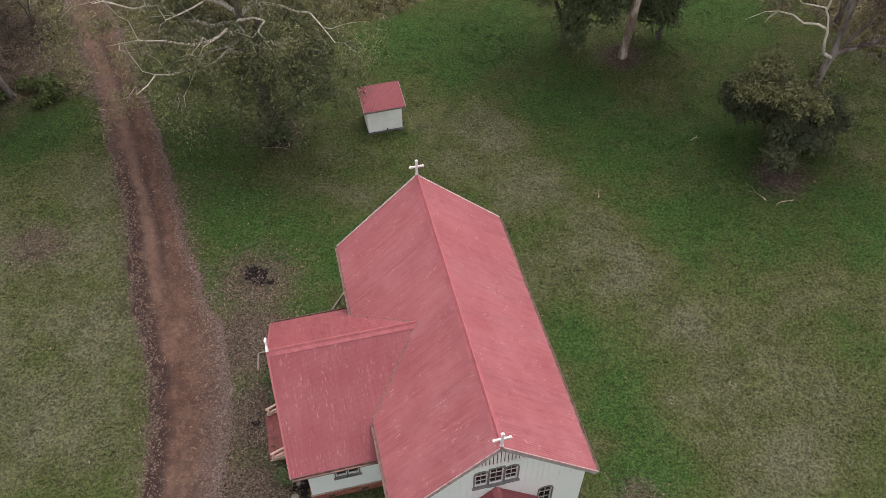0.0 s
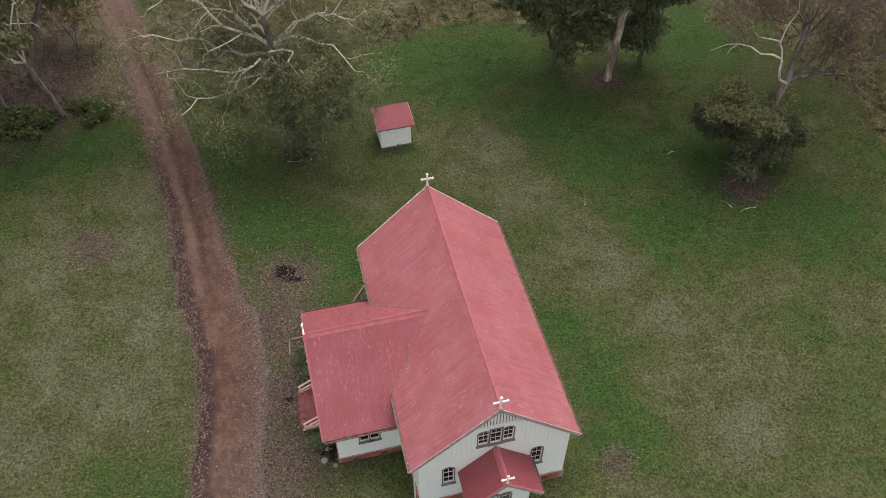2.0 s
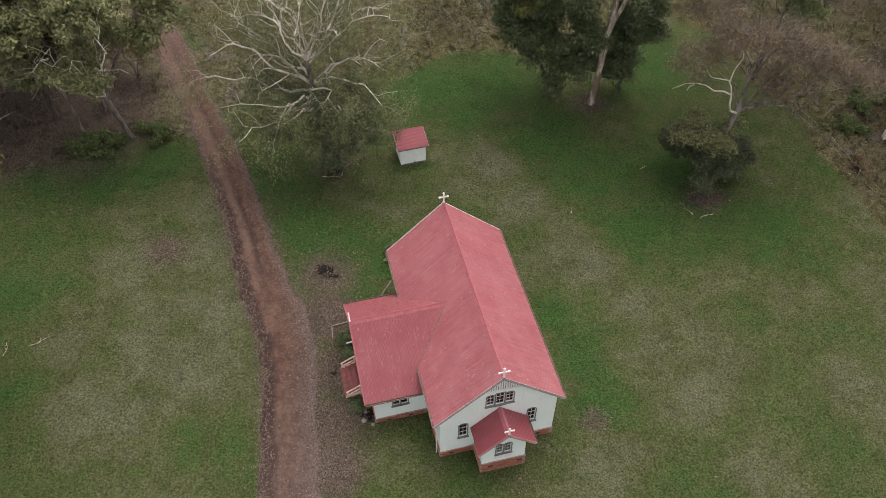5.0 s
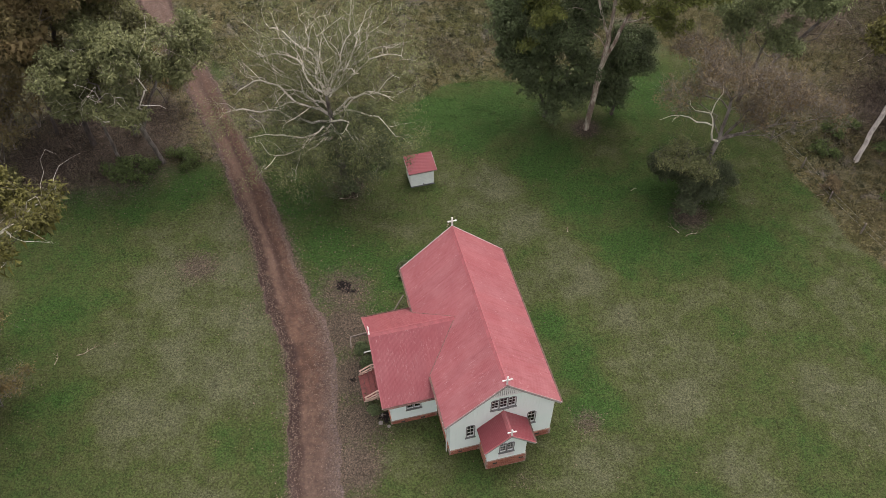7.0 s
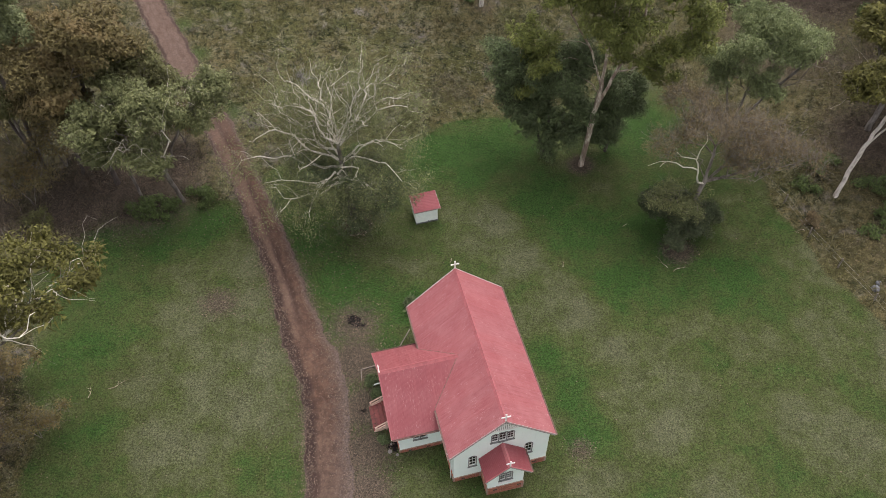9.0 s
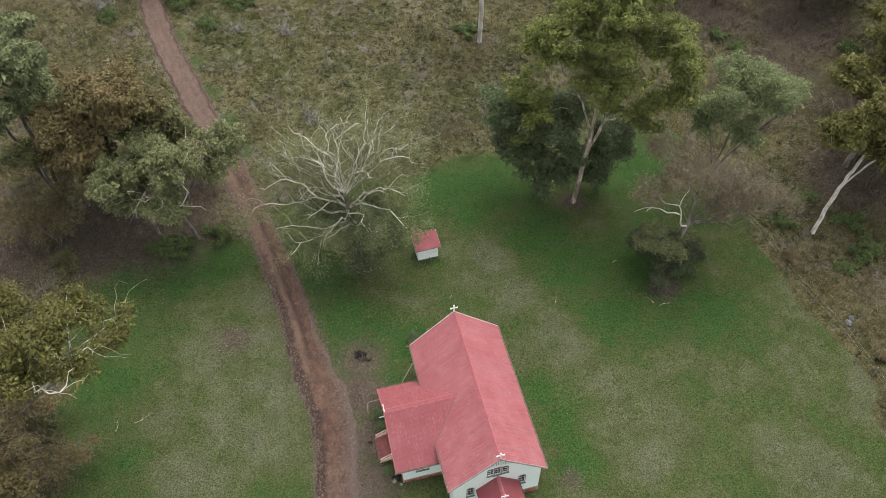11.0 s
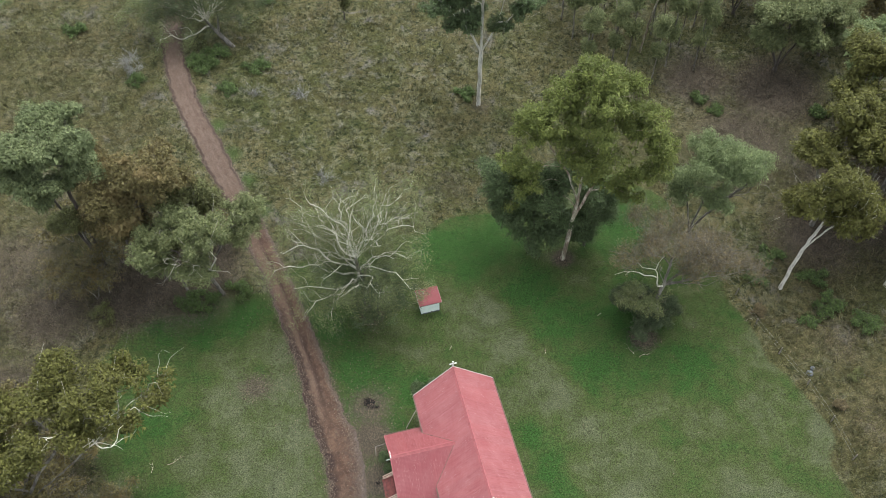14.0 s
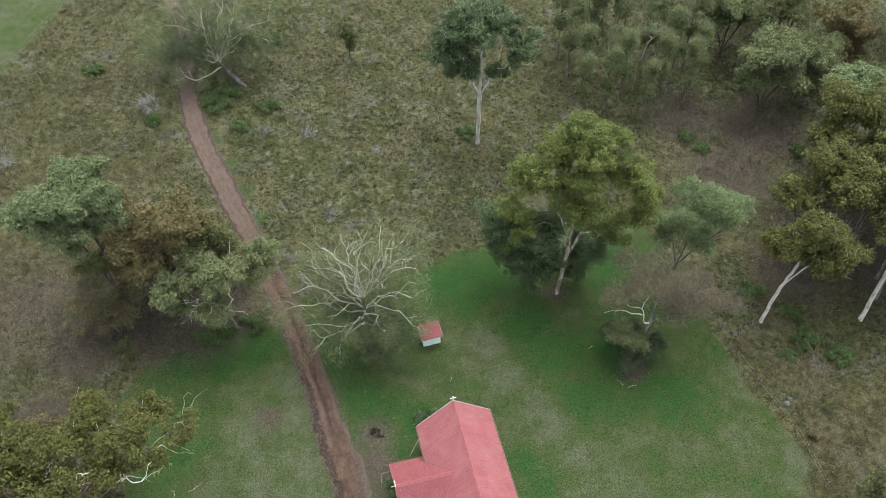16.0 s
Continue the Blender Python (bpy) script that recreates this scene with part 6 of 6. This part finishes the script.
for x, y, a, s in ((17.2, 72.6, 120, .9), (24.2, 78.6, 220, 1.1)):
    again(S2, x, y, a, s)
for ob, x, y, a, s in ((U, -37.2, 33.0, 200, 1.15), (U, -36.0, 37.6, 260, 1.3), (U, -39.8, 34.6, 20, 1.0),
                       (U, -41.8, 40.0, 90, 1.2), (U, -26.4, 41.2, 170, 1.2), (U, -42.5, 13.0, 30, 1.1), (U, -38.5, 8.5, 240, 1.1), (U, -35.0, 13.5, 70, .9), (U, -32.4, 10.8, 110, 1.1), (U, -29.6, 12.2, 40, .8), (U, -33.6, 16.4, 10, 1.0), (U, -38.5, 14.8, 300, 1.2),
                       (JB, -35.6, 39.4, 140, .70), (J4, -37.6, 36.2, 30, .72), (J4, -28.6, 34.6, 200, .72), (J4, -31.5, 40.5, 80, .9), (F1, 43.8, 40.4, 60, .85), (F1, 47.4, 44.4, 170, .95), (F1, 40.6, 46.0, 130, .9), (J4, 44.6, 43.0, 40, 1.05), (F4, 39.2, 51.0, 200, .8), (F1, 46.0, 53.5, 250, .9), (F3, 42.5, 72.0, 75, .8), (J4, 38.5, 76.5, 160, .9), (J4, 52.0, 38.5, 220, 1.0), (F1, 43.5, 48.5, 80, .95), (F1, 41.0, 55.0, 200, 1.0), (F3, 48.0, 56.5, 140, .85), (J2, 46.0, 75.5, 30, 1.0), (F3, 33.5, 80.5, 200, .9), (F1, 42.0, 82.0, 300, .95), (J2, 39.0, 88.0, 90, 1.0),
                       (F3, 54.0, 73.0, 60, 1.0), (F1, 51.5, 43.5, 10, 1.1), (J2, 55.0, 50.0, 250, 1.1), (F4, 47.0, 34.0, 20, .95), (J2, 58.0, 82.0, 170, 1.1),
                       (F1, 30.5, 90.0, 40, 1.0), (J4, 47.5, 41.0, 75, 1.0), (K2, -41.0, 4.0, 100, .95), (K3, -37.0, 18.5, 200, .8), (K2, -43.0, 17.0, 190, .85), (K3, -36.0, 1.0, 60, 1.0)):
    again(ob, x, y, a, s)

# ---------------------------------------------------------------- shrubs
for i, (x, y, r, h) in enumerate(((-34.6, 68.2, 1.9, 1.7), (-33.2, 70.4, 1.7, 1.5), (-30.4, 64.1, 1.2, 1.2), (-51.8, 73.7, 1.5, 1.4), (-1.3, 64.8, 1.2, 1.3), (-27.6, 68.2, 1.6, 1.2),
                                  (-26.4, 33.6, 1.2, 1.3), (-28.2, 33.2, 1.3, 1.2), (-23.6, 35.0, 1.1, 1.5), (35.2, 35.2, 1.5, 1.6), (33.0, 33.4, 0.9, 0.8), (30.2, 40.8, 1.5, 1.5),
                                  (38.2, 33.2, 1.4, 1.4), (28.6, 38.4, 1.0, 1.0), (40.2, 61.5, 1.3, 1.5), (28.6, 62.4, 0.9, 1.0), (26.8, 64.4, 1.0, 1.0), (-28.9, 82.0, 1.3, 1.4), (-41.7, 64.9, 1.2, 0.9), (34.9, 38.5, 1.5, 1.2))):
    shrub("leafy green shrub in rough grass", x, y, r * 1.15, h * 0.85, 100 + i, per=42, bare=0.01)
for x, y, r, h, seed in ((-21.4, 63.6, 1.3, 0.8, 132), (-58.0, 55.6, 1.4, 1.6, 133), (-27.0, 63.6, 0.9, 0.6, 134), (-17.0, 50.6, 1.0, 0.6, 135)):
    shrub("low dead weeds of pale lilac-grey stalks", x, y, r, h, seed, L_TWIG, 0, "weedy bushes", LILAC, bare=0.01, count=110)
shrub("dead shrub of pale lilac-grey twigs", -42.6, 66.6, 1.7, 3.0, 131, L_TWIG, 0, "", LILAC, bare=0.01, count=260)
for i, (x, y, r, h) in enumerate(((2.8, 48.6, 0.9, 0.8), (-6.4, 45.6, 1.2, 1.2), (4.0, 51.0, 1.2, 1.1), (28.2, 34.4, 0.7, 1.5), (33.6, 24.4, 0.5, 1.3), (36.0, 27.5, 0.7, 0.8), (-13.6, 39.2, 1.4, 1.6), (-9.5, 40.8, 1.6, 1.6), (-36.0, 31.0, 1.5, 1.4), (-38.4, 26.2, 1.3, 1.1))):
    shrub("grey-brown weedy bush in rough grass", x, y, r, h, 140 + i, L_TWIG if i in (3, 4) else L_OLIVE, 44, "weedy bushes", bare=0.02, length=0.2, width=0.05)


def local(x, y):
    p = CH @ Vector((x, y, 0))
    return p.x, p.y


for i, (x, y, r, h) in enumerate(((-7.15, 2.75, 0.42, 0.6), (-7.0, 1.65, 0.35, 0.5), (-7.3, -1.95, 0.30, 0.5), (-2.75, 8.6, 0.75, 1.3), (-1.3, 8.8, 0.45, 1.1), (2.3, 8.6, 0.45, 1.0), (3.4, 8.4, 0.4, 0.8))):
    shrub("small dark garden shrub beside the church", *local(x, y), r, h, 160 + i, L_DARK, 60, "garden shrubs", length=0.15, width=0.06)

# ---------------------------------------------------------------- small things round the church
def garden_edging(points, label):
    e = thing("garden_edging", CH, label, "edging")
    for a, b in zip(points, points[1:]):
        p, q = CH @ Vector((*a, 0)), CH @ Vector((*b, 0))
        za, zb = ground_z(p.x, p.y), ground_z(q.x, q.y)
        part("edging_board", beam(bmesh.new(), (*a, za + 0.05), (*b, zb + 0.05), 0.06, 0.18), TIMBER, e)
    return e


garden_edging([(-6.4, 4.0), (-7.75, 3.85), (-7.85, 3.0)], "weathered grey timber edging of a garden bed")
garden_edging([(-4.7, 5.0), (-3.45, 6.55)], "weathered grey timber edging between the roofs")


def boulder(x, y, r, seed, label="pale round stone on bare soil"):
    rng = random.Random(seed)
    bm = bmesh.new()
    bmesh.ops.create_icosphere(bm, subdivisions=2, radius=r)
    for v in bm.verts:
        v.co *= 1 + 0.16 * noise.noise(v.co * (2.2 / r) + Vector((seed, 0, 0)))
        v.co.z *= 0.6
    me = bpy.data.meshes.new("stone")
    bm.to_mesh(me)
    bm.free()
    me.materials.append(BLUESTONE if "rough" in label else STONE)
    ob = new("stone", me)
    ob.matrix_world = pose(x, y, ground_z(x, y) + r * 0.25, 0, 0, rng.uniform(0, 360))
    return tagged(ob, label, "stone", "stones")


for i, (x, y, r) in enumerate(((-7.0, -2.95, 0.16), (-6.55, -3.3, 0.12), (-6.8, -2.4, 0.10))):
    boulder(*local(x, y), r, i)
boulder(31.8, 27.7, 0.35, 9, "grey stone in rough grass")
boulder(32.2, 28.2, 0.25, 10, "grey stone in rough grass")
pp = thing("outlet_pipe", CH @ pose(-6.30, 2.32, 0.25), "white plastic waste pipe out of the church wall", "pipe")
part("pipe", bar(bmesh.new(), (0.02, 0, 0), (-0.85, 0, -0.06), 0.045, 10), WHITE, pp)


def branch(x, y, length, turn, seed, label="fallen bleached branch on the grass"):
    rng = np.random.RandomState(seed)
    pts = [np.array([0, 0, 0.05])]
    edges = []
    a = 0.0
    n = 7
    for i in range(n):
        a += rng.normal(0, 0.35)
        q = pts[-1] + np.array([math.cos(a), math.sin(a), rng.normal(0, 0.06)]) * length / n
        q[2] = max(0.03, q[2])
        edges.append((*pts[-1], *q, 0.026 * (1 - i / n) + 0.010, 0.026 * (1 - (i + 1) / n) + 0.008))
        if i in (2, 4):
            w = q + np.array([math.cos(a + 0.8), math.sin(a + 0.8), 0.1]) * length * 0.25
            edges.append((*q, *w, 0.018, 0.008))
        pts.append(q)
    ob = new("fallen_branch", tubes(edges, WHITEBARK, "fallen_branch"))
    ob.matrix_world = pose(x, y, ground_z(x, y), 0, 0, turn)
    return tagged(ob, label, "branch", "fallen branches")


for i, (x, y, l, a) in enumerate(((7.1, 29.2, 0.55, 100), (15.6, 29.4, 1.5, 110), (16.1, 29.1, 1.2, 60), (27.6, 33.6, 1.0, 140), (-26.2, 16.2, 1.6, 20), (-27.4, 15.4, 1.0, 80), (-10.6, 31.6, 1.6, 10), (-9.2, 31.9, 1.3, 160), (12.4, 33.6, 0.6, 40), (-2.1, 29.2, 0.5, 60))):
    branch(x, y, l, a, 200 + i)


# a wire fence runs along the rough side of the lawn, and one across the far field
def fence(points, label):
    f = thing("fence", pose(0, 0, 0), label, "fence")
    tops = []
    for i, (x, y) in enumerate(points):
        z = ground_z(x, y)
        bm = bar(bmesh.new(), (x, y, z - 0.2), (x + 0.05 * math.sin(i * 2.3), y, z + 1.15), 0.075, 7, 0.055)
        part("post", bm, TIMBER, f)
        tops.append((x, y, z))
    for h in (0.55, 1.05):
        bm = bmesh.new()
        for a, b in zip(tops, tops[1:]):
            bar(bm, (a[0], a[1], a[2] + h), (b[0], b[1], b[2] + h), 0.006, 4)
        part("wire", bm, IRON, f)


fence([(24.6, 39.6), (26.4, 36.4), (27.8, 33.0), (29.4, 29.8), (31.2, 26.4), (32.6, 22.8), (33.6, 19.2)], "old timber post and wire fence beside the lawn")
fence([(-70, 62), (-66.5, 68), (-63.8, 74.5), (-62, 81), (-60.5, 87.5), (-58, 94), (-55, 101)], "timber post and wire fence in far pasture")


# ---------------------------------------------------------------- grass and fallen leaves
def with_cover(me, pts, per):
    a = me.attributes.new("cover", "FLOAT_COLOR", "POINT")
    c = cover(pts[:, 0], pts[:, 1])
    a.data.foreach_set("color", np.repeat(c, per, axis=0).astype(np.float32).ravel())


def blades(name, pts, rng, per, height, width, lean, label):
    """Tufts: each of a few bent pointed blades from one root."""
    n = len(pts)
    p = np.repeat(pts, per, axis=0)
    k = len(p)
    a = rng.rand(k) * 2 * np.pi
    h = height * (0.5 + rng.rand(n).repeat(per)) * (0.6 + 0.6 * rng.rand(k))
    out = np.stack([np.cos(a), np.sin(a), np.zeros(k)], 1)
    side = np.stack([-np.sin(a), np.cos(a), np.zeros(k)], 1)
    w = (width * (0.6 + 0.8 * rng.rand(k)))[:, None]
    root = p + out * 0.04 - np.array([0, 0, 0.02])
    mid = root + out * (lean * h * 0.45)[:, None] + np.array([0, 0, 1.0]) * (h * 0.62)[:, None]
    tip = root + out * (lean * h * 1.2)[:, None] + np.array([0, 0, 1.0]) * (h * 0.85)[:, None]
    me = quads_mesh(name, np.stack([root - side * w * 0.5, mid - side * w * 0.5, tip, mid + side * w * 0.5], 1), 4, BLADES)
    with_cover(me, p, 4)
    tagged(new(name, me), label, "grass", kind="stuff")


def scatter(n, x0, x1, y0, y1, rng):
    return np.stack([x0 + (x1 - x0) * rng.rand(n), y0 + (y1 - y0) * rng.rand(n)], 1)


def lumpy(p):
    return 0.5 + 0.5 * np.sin(p[:, 0] * 0.55 + 1.7 * np.sin(p[:, 1] * 0.37)) * np.sin(p[:, 1] * 0.62 + 1.3 * np.sin(p[:, 0] * 0.41))


def lift(p):
    return np.c_[p, terrain(p[:, 0], p[:, 1])]


def off_church(p):
    dx, dy = p[:, 0] - CX, p[:, 1] - CY
    u, v = dx * math.cos(CA) + dy * math.sin(CA), -dx * math.sin(CA) + dy * math.cos(CA)
    return ~(((np.abs(u) < 3.4) & (np.abs(v) < 6.2)) | ((u > -6.5) & (u < 0) & (np.abs(v) < 3.3)) | ((np.abs(u) < 1.5) & (v < 0) & (v > -7.5)))


rng = np.random.RandomState(77)
p = scatter(115000, -70, 62, -2, 106, rng)
gap = road_gap(p)
keep = (mown(p[:, 0], p[:, 1]) < 0.45) & (gap > 0.5) & (rng.rand(len(p)) < 0.35 + 0.65 * lumpy(p))
blades("rough_grass", lift(p[keep]), rng, 3, 0.46, 0.085, 0.85, "tussocky dry olive and straw coloured pasture grass")
p = scatter(120000, -36, 35, 3, 49, rng)
keep = (mown(p[:, 0], p[:, 1]) > 0.5) & (road_gap(p) > 0.2) & off_church(p) & (rng.rand(len(p)) < 0.25 + 0.75 * lumpy(p * 2.3))
blades("lawn_grass", lift(p[keep]), rng, 2, 0.11, 0.06, 1.1, "short patchy lawn grass")


def flecks(name, p, rng, size, material, label):
    """Fallen leaves and bark lying on the ground."""
    q = lift(p)
    n = len(q)
    a = rng.rand(n) * 2 * np.pi
    d = np.stack([np.cos(a), np.sin(a), rng.normal(0, 0.15, n)], 1)
    s = np.stack([-np.sin(a), np.cos(a), rng.normal(0, 0.25, n)], 1)
    ln = (size * (0.5 + rng.rand(n)))[:, None]
    wd = ln * (0.25 + 0.3 * rng.rand(n))[:, None]
    q[:, 2] += np.where(road_gap(p) < 0.12, 0.115, 0.03)
    me = quads_mesh(name, np.stack([q - d * ln / 2, q + s * wd / 2, q + d * ln / 2, q - s * wd / 2], 1), 4, material)
    tagged(new(name, me), label, "leaf litter", kind="stuff")


p = scatter(60000, -34, 33, 4, 48, rng)
gap = road_gap(p)
near = np.exp(-np.clip(gap, 0, 9) / 1.1) * (gap > -0.5) + 0.9 * blobs(p[:, 0], p[:, 1], LITTER) + 0.5 * np.exp(-((p[:, 0] + 12) ** 2 + (p[:, 1] - 30) ** 2) / 30) + 0.02
keep = off_church(p) & (rng.rand(len(p)) < near)
flecks("fallen_leaves", p[keep], rng, 0.115, LEAFFALL, "scattered dry fallen gum leaves and bark")

# leaves, bark and small stones thrown up along the track and over the gravel beside the church
t, c = road_points()
k = rng.randint(0, 230, 17000)
side = rng.choice([-1.0, 1.0], len(k)) * (c[k, 2] * 0.95 + rng.normal(0.0, 0.26, len(k)))
p = np.c_[c[k, 0] + side + rng.normal(0, 0.1, len(k)), c[k, 1] + rng.normal(0, 0.3, len(k))]
q = scatter(9000, -10.5, -5.5, 3, 24, rng)
q = q[off_church(q) & (rng.rand(len(q)) < blobs(q[:, 0], q[:, 1], LITTER))]
p = np.concatenate([p[p[:, 1] > 2], q])
flecks("track_litter", p, rng, 0.095, LEAFFALL, "dry leaves and small stones along the track")
